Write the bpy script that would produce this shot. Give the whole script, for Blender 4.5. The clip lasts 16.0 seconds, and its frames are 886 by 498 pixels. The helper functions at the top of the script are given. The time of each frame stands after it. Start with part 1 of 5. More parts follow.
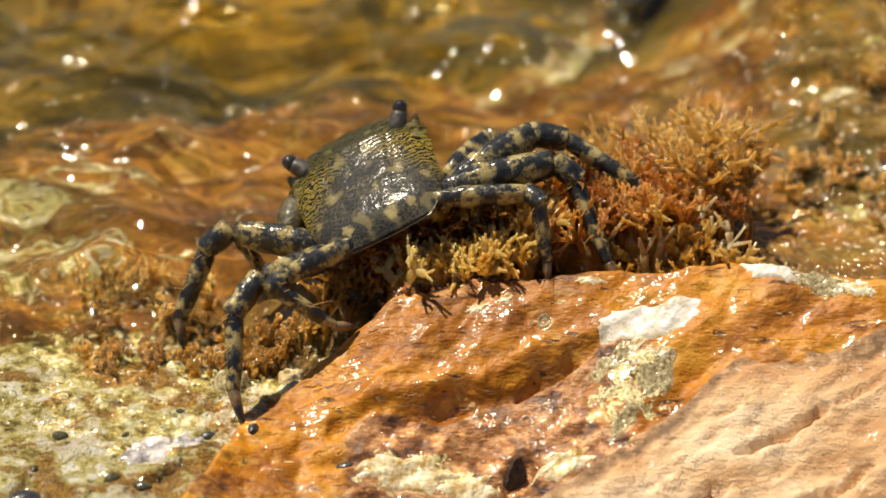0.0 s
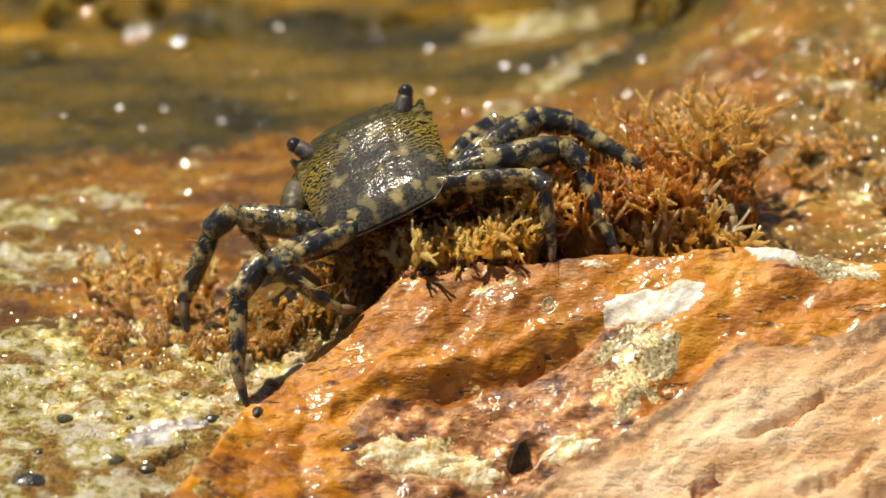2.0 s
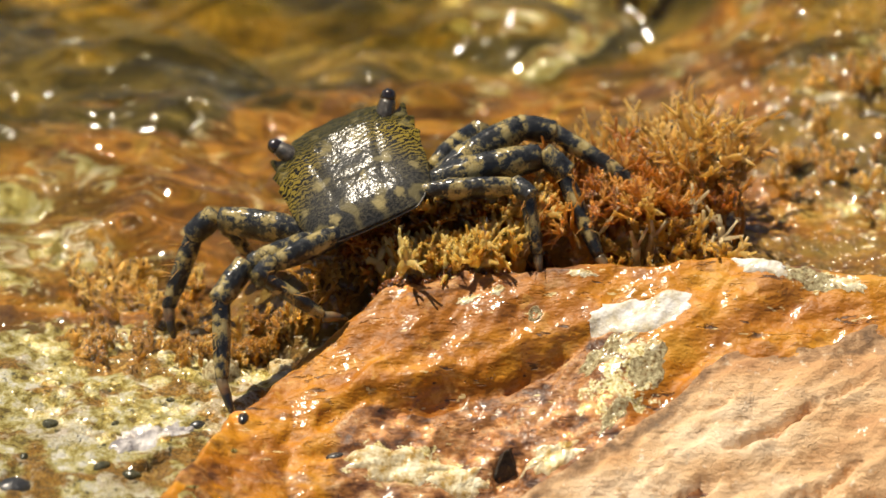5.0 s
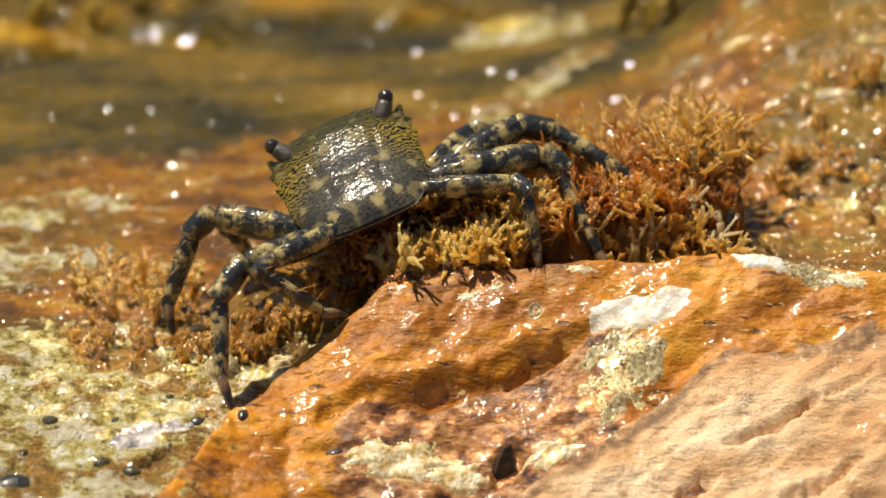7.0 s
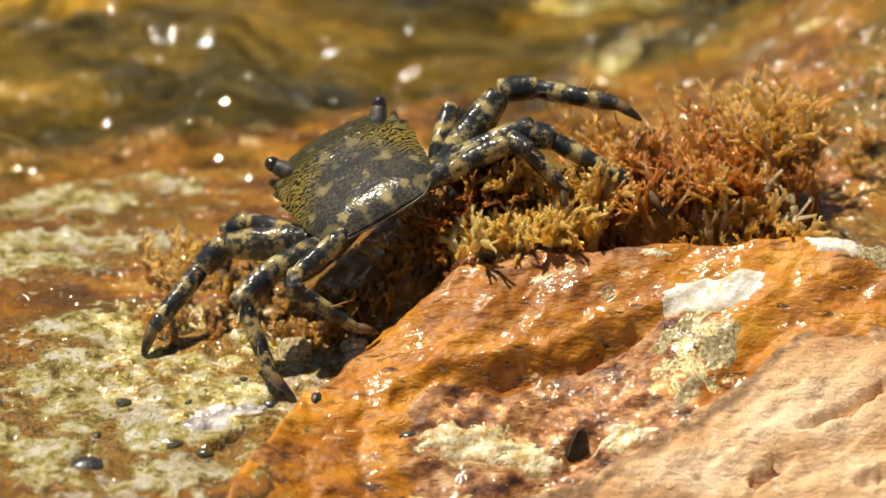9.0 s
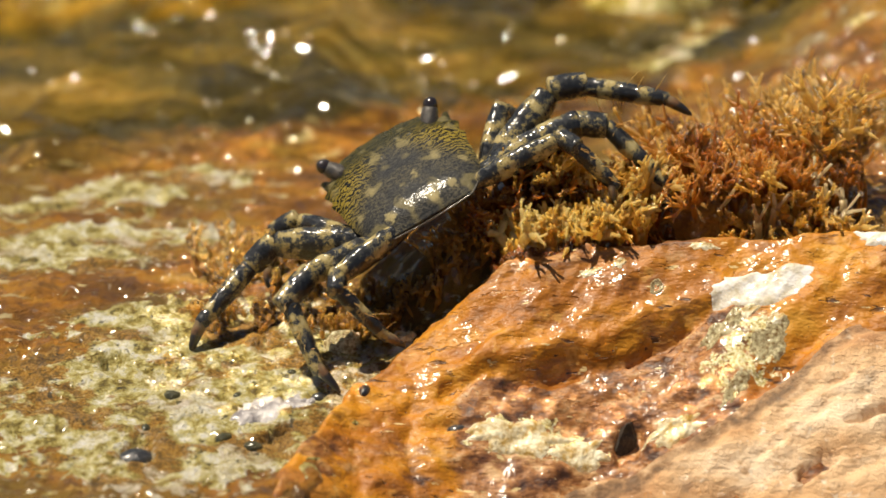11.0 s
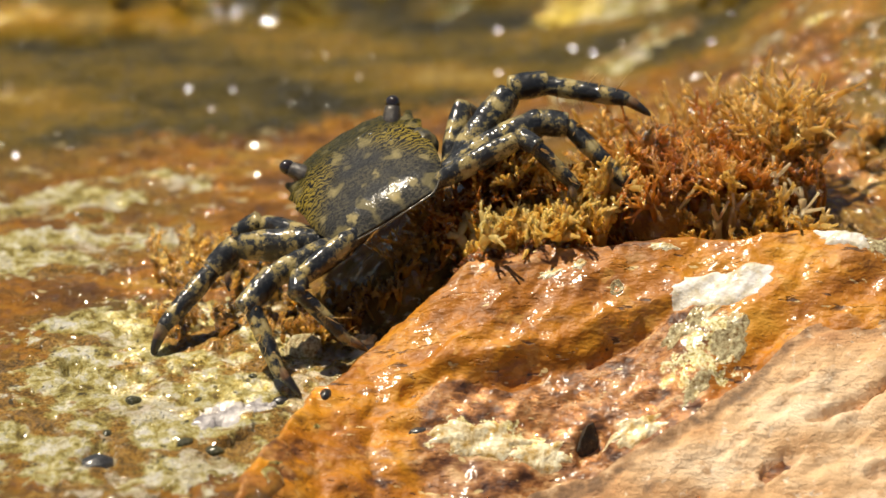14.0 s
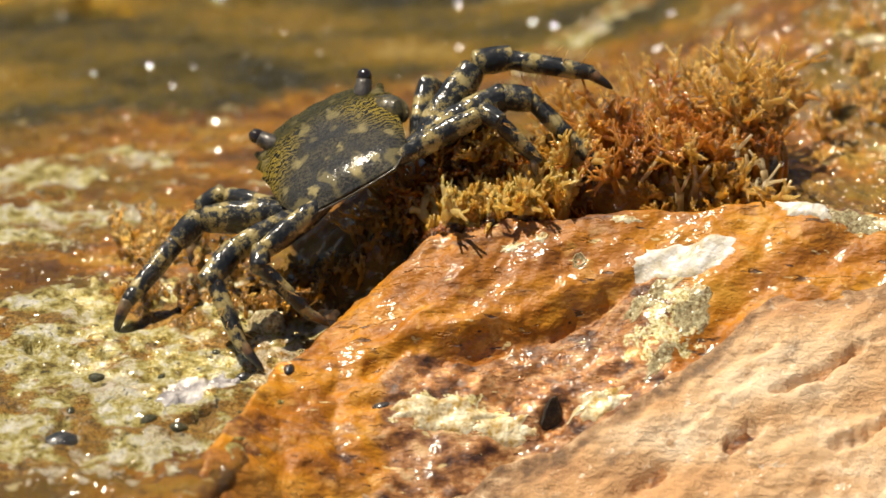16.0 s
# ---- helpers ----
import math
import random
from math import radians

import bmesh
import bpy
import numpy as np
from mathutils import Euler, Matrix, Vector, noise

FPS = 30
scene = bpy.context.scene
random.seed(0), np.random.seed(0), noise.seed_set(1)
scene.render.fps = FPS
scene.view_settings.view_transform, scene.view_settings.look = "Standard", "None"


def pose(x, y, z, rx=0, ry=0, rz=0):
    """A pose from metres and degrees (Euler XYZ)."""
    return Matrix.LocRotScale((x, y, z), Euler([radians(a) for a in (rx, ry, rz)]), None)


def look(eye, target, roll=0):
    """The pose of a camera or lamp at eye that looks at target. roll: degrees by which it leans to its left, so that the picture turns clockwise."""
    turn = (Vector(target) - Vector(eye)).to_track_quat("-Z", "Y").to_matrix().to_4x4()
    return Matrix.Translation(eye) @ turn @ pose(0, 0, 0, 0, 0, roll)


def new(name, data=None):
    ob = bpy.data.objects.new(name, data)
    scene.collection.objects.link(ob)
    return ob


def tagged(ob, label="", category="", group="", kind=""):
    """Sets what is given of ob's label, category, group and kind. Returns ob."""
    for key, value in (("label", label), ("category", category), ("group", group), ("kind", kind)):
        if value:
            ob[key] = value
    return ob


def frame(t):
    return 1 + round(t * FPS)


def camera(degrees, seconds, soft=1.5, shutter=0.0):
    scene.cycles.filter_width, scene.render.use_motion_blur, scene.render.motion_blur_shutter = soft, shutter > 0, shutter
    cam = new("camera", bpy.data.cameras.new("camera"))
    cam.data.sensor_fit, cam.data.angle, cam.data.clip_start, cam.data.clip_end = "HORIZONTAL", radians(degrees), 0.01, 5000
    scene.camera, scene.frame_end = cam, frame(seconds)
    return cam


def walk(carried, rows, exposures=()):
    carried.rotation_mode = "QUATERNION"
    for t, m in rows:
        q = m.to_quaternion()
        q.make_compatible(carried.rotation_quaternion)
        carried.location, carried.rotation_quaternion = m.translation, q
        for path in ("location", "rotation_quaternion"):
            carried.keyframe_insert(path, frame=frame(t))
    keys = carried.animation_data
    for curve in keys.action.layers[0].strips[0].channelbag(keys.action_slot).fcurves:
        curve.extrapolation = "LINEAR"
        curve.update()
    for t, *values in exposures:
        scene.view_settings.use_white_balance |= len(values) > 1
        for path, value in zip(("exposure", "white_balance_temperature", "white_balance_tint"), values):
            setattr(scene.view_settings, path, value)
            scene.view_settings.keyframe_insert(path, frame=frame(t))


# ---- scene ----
# ---- camera ----
MM = 0.001
EYE = (0.0, -0.77604, 0.44805)
cam = camera(10.0, 16.0, soft=1.6)
cam.data.dof.use_dof = True
cam.data.dof.focus_distance = 0.889
cam.data.dof.aperture_fstop = 13.0
# seconds, pan, tilt and roll in degrees about the first view
PATH = [
    (0, 0.000, 0.000, 0.000),
    (0.5, 0.124, 0.039, 0.147),
    (1, 0.192, -0.003, 0.301),
    (1.5, 0.178, -0.120, 0.178),
    (2, 0.051, -0.189, 0.067),
    (2.5, -0.061, -0.128, 0.276),
    (3, 0.005, -0.072, 0.162),
    (5.3, -0.099, -0.098, 0.567),
    (5.5, -0.034, 0.012, 0.408),
    (6, -0.147, 0.130, 0.447),
    (6.5, -0.148, -0.017, 0.470),
    (7, -0.099, -0.139, 0.499),
    (7.5, -0.093, -0.239, 0.423),
    (8, -0.006, -0.282, 0.510),
    (8.5, 0.509, -0.401, 0.481),
    (9, 0.731, -0.332, 0.553),
    (9.2, 0.843, -0.317, 0.565),
    (11.3, 1.288, -0.461, 0.695),
    (11.5, 1.210, -0.531, 0.569),
    (12, 0.879, -0.332, 0.519),
    (12.5, 0.650, -0.297, 0.218),
    (13, 0.757, -0.357, 0.387),
    (13.5, 0.786, -0.256, 0.465),
    (14, 0.826, -0.387, 0.165),
    (14.5, 0.590, -0.201, 0.114),
    (15, 0.447, -0.155, -0.368),
    (15.5, 0.378, -0.291, -0.595),
    (16, 0.394, -0.682, -0.321),
]
VIEW = look(EYE, (0, 0, 0))
walk(cam, [(t, VIEW @ pose(0, 0, 0, 0, 0, r) @ pose(0, 0, 0, 0, p, 0) @ pose(0, 0, 0, q, 0, 0)) for t, p, q, r in PATH])

# ---- world and sun ----
SUN = Vector((-0.33, 0.12, 0.93)).normalized()
world = bpy.data.worlds.new("sky")
scene.world = world
world.use_nodes = True
sky = world.node_tree.nodes.new("ShaderNodeTexSky")
sky.sky_type, sky.sun_disc = "NISHITA", False
sky.sun_elevation, sky.sun_rotation = math.asin(SUN.z), math.atan2(SUN.x, SUN.y)
world.node_tree.links.new(sky.outputs[0], world.node_tree.nodes["Background"].inputs[0])
world.node_tree.nodes["Background"].inputs[1].default_value = 0.046
sun = new("sun", bpy.data.lights.new("sun", "SUN"))
sun.data.energy, sun.data.angle, sun.data.color = 6.1, radians(0.55), (1.0, 0.88, 0.69)
sun.matrix_world = look(SUN * 3, (0, 0, 0))
scene.view_settings.exposure = 0.0


# ---- shader helpers ----
class Mat:
    """A node material, built up by short calls; texture space in millimetres of the object."""

    def __init__(self, name):
        self.m = bpy.data.materials.new(name)
        self.m.use_nodes = True
        self.t = self.m.node_tree
        self.p = self.t.nodes["Principled BSDF"]
        tc = self.node("ShaderNodeTexCoord")
        self.co = self.vec("SCALE", tc.outputs["Object"], scale=1000.0)

    def node(self, kind):
        return self.t.nodes.new(kind)

    def put(self, sock, value):
        if isinstance(value, bpy.types.NodeSocket):
            self.t.links.new(value, sock)
        elif isinstance(value, (tuple, list)) and len(value) == 3 and sock.type == "RGBA":
            sock.default_value = (*value, 1)
        else:
            sock.default_value = value

    def set(self, **kw):
        for k, v in kw.items():
            self.put(self.p.inputs[k.replace("_", " ")], v)
        return self

    def vec(self, op, a, b=(0, 0, 0), scale=1.0):
        n = self.node("ShaderNodeVectorMath")
        n.operation = op
        self.put(n.inputs[0], a)
        self.put(n.inputs[1], b)
        n.inputs[3].default_value = scale
        return n.outputs[0]

    def turn(self, angle=(0, 0, 0), size=(1, 1, 1), a=None):
        n = self.node("ShaderNodeMapping")
        self.put(n.inputs[0], a or self.co)
        n.inputs[2].default_value = [radians(d) for d in angle]
        n.inputs[3].default_value = size
        return n.outputs[0]

    def noise(self, scale, detail=4.0, rough=0.55, co=None, warp=0.0):
        n = self.node("ShaderNodeTexNoise")
        self.put(n.inputs["Vector"], co or self.co)
        self.put(n.inputs["Scale"], scale)
        n.inputs["Detail"].default_value, n.inputs["Roughness"].default_value = detail, rough
        n.inputs["Distortion"].default_value = warp
        return n.outputs[0]

    def cells(self, scale, co=None, feature="F1", out=0, rand=1.0):
        n = self.node("ShaderNodeTexVoronoi")
        n.feature = feature
        self.put(n.inputs["Vector"], co or self.co)
        n.inputs["Scale"].default_value = scale
        n.inputs["Randomness"].default_value = rand
        return n.outputs[out]

    def wave(self, scale, warp, detail=2.0, co=None, direction="Y", wscale=1.0):
        n = self.node("ShaderNodeTexWave")
        n.bands_direction = direction
        self.put(n.inputs["Vector"], co or self.co)
        for k, v in (("Scale", scale), ("Distortion", warp), ("Detail", detail), ("Detail Scale", wscale)):
            n.inputs[k].default_value = v
        return n.outputs["Fac"]

    def calc(self, op, a, b=0.0, c=0.0):
        n = self.node("ShaderNodeMath")
        n.operation = op
        for s, v in zip(n.inputs, (a, b, c)):
            self.put(s, v)
        return n.outputs[0]

    def span(self, x, lo, hi, a=0.0, b=1.0):
        n = self.node("ShaderNodeMapRange")
        n.interpolation_type = "SMOOTHSTEP"
        for s, v in zip(n.inputs, (x, lo, hi, a, b)):
            self.put(s, v)
        return n.outputs[0]

    def ramp(self, x, *stops):
        n = self.node("ShaderNodeValToRGB")
        e = n.color_ramp.elements
        while len(e) < len(stops):
            e.new(0.5)
        for el, (pos, col) in zip(e, stops):
            el.position, el.color = pos, (*col, 1)
        self.put(n.inputs[0], x)
        return n.outputs[0]

    def mix(self, f, a, b, mode="MIX"):
        n = self.node("ShaderNodeMix")
        n.data_type, n.blend_type = "RGBA", mode
        self.put(n.inputs[0], f)
        self.put(n.inputs[6], a)
        self.put(n.inputs[7], b)
        return n.outputs[2]

    def attr(self, name):
        n = self.node("ShaderNodeAttribute")
        n.attribute_name = name
        s = self.node("ShaderNodeSeparateColor")
        self.put(s.inputs[0], n.outputs["Color"])
        return s.outputs

    def split(self, v):
        s = self.node("ShaderNodeSeparateXYZ")
        self.put(s.inputs[0], v)
        return s.outputs

    def random(self):
        return self.node("ShaderNodeObjectInfo").outputs["Random"]

    def drops(self, scale, co=None):
        """Rounded beads of wetness, one to a cell."""
        d = self.cells(scale, co)
        return self.calc("SUBTRACT", 1.0, self.calc("MULTIPLY", d, d))

    def bump(self, height, depth, strength=1.0, base=None):
        n = self.node("ShaderNodeBump")
        n.inputs["Strength"].default_value = strength
        n.inputs["Distance"].default_value = depth * MM
        self.put(n.inputs["Height"], height)
        if base:
            self.put(n.inputs["Normal"], base)
        return n.outputs[0]


# ---- terrain functions, in millimetres ----
def lattice(ix, iy, seed):
    h = (ix.astype(np.int64) * 374761393 + iy.astype(np.int64) * 668265263 + seed * 1442695041) & 0x7FFFFFFF
    h = ((h ^ (h >> 13)) * 1274126177) & 0x7FFFFFFF
    return ((h ^ (h >> 16)) & 0xFFFF) / 65535.0 * 2 * math.pi


def grain(x, y, seed=0):
    """Smooth gradient noise, about -0.7 to 0.7."""
    ix, iy = np.floor(x), np.floor(y)
    fx, fy = x - ix, y - iy
    sx, sy = fx * fx * fx * (fx * (fx * 6 - 15) + 10), fy * fy * fy * (fy * (fy * 6 - 15) + 10)

    def corner(dx, dy):
        a = lattice(ix + dx, iy + dy, seed)
        return np.cos(a) * (fx - dx) + np.sin(a) * (fy - dy)

    top = corner(0, 0) * (1 - sx) + corner(1, 0) * sx
    low = corner(0, 1) * (1 - sx) + corner(1, 1) * sx
    return top * (1 - sy) + low * sy


def fbm(x, y, size, octaves=4, seed=0, gain=0.5):
    total, amp, f = 0.0, 1.0, 1.0 / size
    for k in range(octaves):
        total = total + amp * grain(x * f + 17.3 * k, y * f - 9.1 * k, seed + k)
        amp, f = amp * gain, f * 2.03
    return total


def ridged(x, y, size, octaves=4, seed=0):
    total, amp, f = 0.0, 1.0, 1.0 / size
    for k in range(octaves):
        total = total + amp * (1 - 2.2 * np.abs(grain(x * f + 5.7 * k, y * f + 3.3 * k, seed + k)))
        amp, f = amp * 0.5, f * 2.07
    return total


def step(lo, hi, x):
    s = np.clip((x - lo) / (hi - lo), 0, 1)
    return s * s * (3 - 2 * s)


def blob(x, y, cx, cy, rx, ry, turn=0.0, edge=0.35, seed=3, ragged=0.35, fine=0.3):
    """1 inside a ragged ellipse, 0 outside."""
    c, s = math.cos(radians(turn)), math.sin(radians(turn))
    u, v = ((x - cx) * c + (y - cy) * s) / rx, (-(x - cx) * s + (y - cy) * c) / ry
    r = np.sqrt(u * u + v * v) + ragged * fbm(x, y, max(rx, ry) * 0.8, 3, seed) + fine * fbm(x, y, 2.2, 3, seed + 9)
    return 1 - step(1 - edge, 1 + edge, r)


CREST_X = (-70, -46, -34, -25, -18, -8, 6, 22, 52, 80, 130)
CREST_Y = (-120, -57, -30, -20.5, -14.5, -9, -7.5, -7, -6, -9, -14)
CREST_Z = (-24, -19.6, -18.8, -15.4, -10.5, -4.5, -3.2, -2.0, 0.2, -2, -4)


LEDGE_X = (-24, -18, -8, -1.4, 11.4, 20, 26, 34)
LEDGE_Y = (-31, -27.4, -25, -24.2, -21.2, -18, -15.8, -13)


SLAB_X = (-10, 11, 26, 39, 51, 77, 120)
SLAB_Y = (-52, -41.5, -36.5, -28, -21.6, -16, -12)


def along(x, y, turn):
    c, s = math.cos(radians(turn)), math.sin(radians(turn))
    return x * c + y * s, -x * s + y * c


def bed_height(x, y):
    p, q = along(x, y, 24)
    z = -20.6 - 0.12 * np.clip(y - 6, 0, 90)
    z = z - 30 * step(3, 12, -ridge_base(x, y)[1]) * (1 - step(100, 130, -y)) * (1 - step(125, 160, np.abs(x)))
    z = z + 10.5 * step(-2, 48, x) * (1 - 0.55 * step(60, 130, y)) * step(-75, -25, y)
    z = z - 26 * step(110, 420, y) - 6 * step(112, 150, y - 0.2 * np.clip(x, -60, 90))
    near = 1 - step(200, 500, np.hypot(x, y))
    # the rock climbs away on one side
    z = z + 0.34 * step(22, 66, x - 0.12 * y) * np.clip(y - 24, 0, 150) * (1 - step(250, 700, x)) * (1 - step(200, 600, y))
    # a low step of rock behind the ridge, steep on the near side
    top = np.interp(x + 2.5 * fbm(x, y, 9, 2, 15), (-42, -30, -18, -6, 34, 54), (-24, -15, -4.5, 1.2, 1.2, -6))
    foot = np.interp(x, (-42, -14, -5), (-13, -11, -1.5))
    rise = step(foot, 3.0, y + 2.2 * fbm(x, y, 8, 3, 16)) * (1 - step(13, 34, y)) * step(-42, -34, x) * (1 - step(50, 66, x))
    z = z + np.maximum(top - z, 0) * rise
    z = z + near * (1.5 * fbm(p * 0.45, q, 26, 3, 1) + 1.0 * ridged(p * 0.35, q, 13, 3, 5) - 0.9)
    z = z + near * (0.9 * fbm(x, y, 4.6, 3, 8) + 0.9 * fbm(x, y, 9.5, 2, 9) + 0.2 * ridged(x, y, 1.9, 2, 12))
    for cx, cy, r, d in PITS:
        z = z - 1.7 * d * (1 - step(0.65, 1.0, np.hypot(x - cx, (y - cy) * 0.85) / r + 0.2 * grain(x * 0.5, y * 0.5, 40)))
    return z


def ridge_base(x, y):
    x, y = x + 2.4 * fbm(x, y, 11, 4, 44), y + 1.7 * fbm(x, y, 9, 4, 47)
    cy, cz = np.interp(x, CREST_X, CREST_Y), np.interp(x, CREST_X, CREST_Z)
    lean = np.gradient(np.interp(np.asarray(CREST_X, float), CREST_X, CREST_Y), CREST_X)
    k = np.sqrt(1 + np.interp(x, CREST_X, lean) ** 2)
    w = (y - cy) / k
    front = 0.40 * w - 2.2 * (np.sqrt((w * 0.30) ** 2 + 0.4) - 0.63) * (w < 0) * 0.5
    back = -1.6 * np.sqrt(w * w + 0.8) + 1.43
    z = cz + np.where(w < 0, front, back)
    return z, w


def ridge_height(x, y):
    z, w = ridge_base(x, y)
    p, q = along(x, y, 30)
    f = 1 - step(-4, 6, w)
    z = z + f * (1.5 * fbm(p * 0.4, q, 17, 3, 21) + 0.9 * (ridged(p * 0.35, q, 9, 3, 25) - 0.8))
    # the upper lobe breaks off in a low overhung ledge
    lip = np.interp(x, LEDGE_X, LEDGE_Y) + 2.4 * fbm(x, y * 0.3, 10, 2, 37)
    z = z - (1.7 + 1.4 * np.exp(-(((x - 9) / 13) ** 2))) * step(-0.2, 1.3, lip - y) * step(-26, -10, x) * (1 - step(24, 33, x)) + 0.9 * step(-7, -0.5, lip - y) * (1 - step(-0.3, 1.6, lip - y)) * step(-26, -6, x) * (1 - step(24, 33, x))
    z = z + 0.32 * fbm(p * 0.6, q, 3.6, 3, 31) + 0.9 * fbm(p * 0.6, q, 7.5, 2, 33) + 0.06 * ridged(x, y, 1.7, 2, 35)
    for cx, cy, ru, rv, turn, d in HOLLOWS:
        z = z - d * blob(x, y, cx, cy, ru, rv, turn, 0.5, 60)
    return z


def slab_height(x, y):
    """The dry slab that lies over the front of the ridge."""
    z, w = ridge_base(x, y)
    p, q = along(x, y, 33)
    edge = np.interp(x, SLAB_X, SLAB_Y)
    s = edge - y + 3.5 * fbm(x, y, 22, 3, 50)
    rise = 1.7 * step(-1.5, 9, s) + 0.05 * np.clip(s, 0, 60) - 10 * (1 - step(-4, 1, s))
    z = z + rise + 1.6 * fbm(p * 0.45, q, 18, 4, 52) + 1.1 * (ridged(p * 0.35, q, 9, 3, 55) - 0.8)
    z = z + 0.8 * fbm(p * 0.6, q, 5.0, 4, 58)
    for cx, cy, ru, rv, turn, d in CLEFTS:
        z = z - d * blob(x, y, cx, cy, ru, rv, turn, 0.5, 66, 0.6, 0.35)
    return z


# holes and hollows: centre, radii, depth
PITS = [
    (-71.4, -47.2, 3.6, 1.3), (-49.6, -42.8, 1.5, 4.0), (-47.6, -41.2, 1.3, 4.0), (-46.2, -39.6, 1.0, 3.5),
    (-60, -20, 1.2, 1.6), (-52, -13, 1.6, 1.4), (-26, -9.5, 1.0, 2.5), (-36, -2, 2.2, 1.6), (-58, -6, 2.0, 1.2), (-78, -20, 2.4, 1.8),
]
HOLLOWS = [
    (-17.5, -29, 4.0, 1.3, 30, 1.2), (13, -35.5, 3.0, 2.0, 20, 2.2),
    (-29, -36, 4.5, 1.2, 35, 0.8), (3, -33, 5, 1.5, 8, 1.0), (-17, -35, 4, 1.1, 5, 1.0), (40, -26.5, 7, 1.5, 40, 0.8),
    (0, -25.2, 7, 1.4, 14, 2.4), (16, -20.6, 8, 1.5, 20, 2.4),
]
CLEFTS = [
    (57, -35.2, 6.0, 0.9, 24, 3.6), (65, -31.6, 3.4, 0.7, 34, 2.4), (72, -28, 5, 0.6, 28, 2.0), (45, -43.5, 3.4, 1.6, 25, 4.0), (64, -45, 4, 1.2, 18, 3.0), (71, -41.5, 3, 0.8, 36, 2.2),
    (30, -48, 4, 0.9, 25, 1.8), (82, -37, 4, 1.2, 30, 3.0), (50, -30.5, 3, 0.6, 30, 1.3), (38, -40, 3, 0.6, 28, 1.3), (76, -46, 4, 1.4, 20, 2.6),
]


# ---- mesh helpers ----
def solid(name, verts, faces, material, smooth=True):
    me = bpy.data.meshes.new(name)
    me.from_pydata(verts, [], faces)
    me.materials.append(material)
    me.polygons.foreach_set("use_smooth", [smooth] * len(me.polygons))
    me.update()
    return me


def part(name, data, material, parent, label=""):
    """A bmesh, or a mesh that is ready, as one object under parent."""
    if isinstance(data, bmesh.types.BMesh):
        me = bpy.data.meshes.new(name)
        bmesh.ops.recalc_face_normals(data, faces=data.faces)
        data.to_mesh(me)
        data.free()
        me.materials.append(material)
        me.polygons.foreach_set("use_smooth", [True] * len(me.polygons))
    else:
        me = data
    ob = new(name, me)
    ob.parent = parent
    return tagged(ob, label)


def lines(lo, hi, gap, reach, grow=1.35):
    """Even grid lines from lo to hi, and widening ones out to reach."""
    a = list(np.arange(lo, hi + gap * 0.5, gap))
    g = gap
    while reach and a[-1] < reach:
        g *= grow
        a.append(a[-1] + g)
    g = gap
    while reach and a[0] > -reach:
        g *= grow
        a.insert(0, a[0] - g)
    return np.array(a)


def sheet(name, xs, ys, height, material, zones=None):
    x, y = np.meshgrid(xs, ys)
    z = height(x, y)
    nx, ny = len(xs), len(ys)
    k = np.arange(nx * ny).reshape(ny, nx)
    faces = np.stack([k[:-1, :-1], k[:-1, 1:], k[1:, 1:], k[1:, :-1]], -1).reshape(-1, 4)
    co = np.stack([x, y, z], -1).reshape(-1, 3) * MM
    me = bpy.data.meshes.new(name)
    me.vertices.add(len(co))
    me.vertices.foreach_set("co", co.ravel())
    me.loops.add(faces.size)
    me.loops.foreach_set("vertex_index", faces.ravel())
    me.polygons.add(len(faces))
    me.polygons.foreach_set("loop_start", np.arange(0, faces.size, 4))
    me.polygons.foreach_set("use_smooth", np.ones(len(faces), bool))
    me.materials.append(material)
    me.update(calc_edges=True)
    if zones:
        a = me.color_attributes.new("zone", "FLOAT_COLOR", "POINT")
        rgb = [np.broadcast_to(np.clip(v, 0, 1), x.shape) for v in zones(x, y)]
        a.data.foreach_set("color", np.stack([*rgb, np.ones_like(x)], -1).ravel())
    return new(name, me)


def tube(points, radii, sides=6, flat=1.0, cap=True):
    """Vertices and faces of a round or flattened tube along points."""
    vs, fs = [], []
    pts = [Vector(p) for p in points]
    up = Vector((0.31, 0.52, 0.79))
    for i, p in enumerate(pts):
        d = (pts[min(i + 1, len(pts) - 1)] - pts[max(i - 1, 0)]).normalized()
        a = d.cross(up).normalized()
        b = d.cross(a)
        for j in range(sides):
            t = 2 * math.pi * j / sides
            vs.append(p + a * (radii[i] * math.cos(t)) + b * (radii[i] * flat * math.sin(t)))
    for i in range(len(pts) - 1):
        for j in range(sides):
            k = (j + 1) % sides
            fs.append((i * sides + j, i * sides + k, (i + 1) * sides + k, (i + 1) * sides + j))
    if cap:
        fs.append(tuple(range(sides))[::-1])
        fs.append(tuple(range((len(pts) - 1) * sides, len(pts) * sides)))
    return vs, fs


def joined(pieces):
    vs, fs = [], []
    for v, f in pieces:
        n = len(vs)
        vs += v
        fs += [tuple(i + n for i in q) for q in f]
    return vs, fs


def scaled(vs):
    return [Vector(v) * MM for v in vs]


# ---- materials ----
def wet(m, bump, wetness=1.0, rough=0.2):
    m.set(Coat_Weight=wetness, Coat_Roughness=rough, Coat_IOR=1.5)
    m.put(m.p.inputs["Coat Normal"], bump)


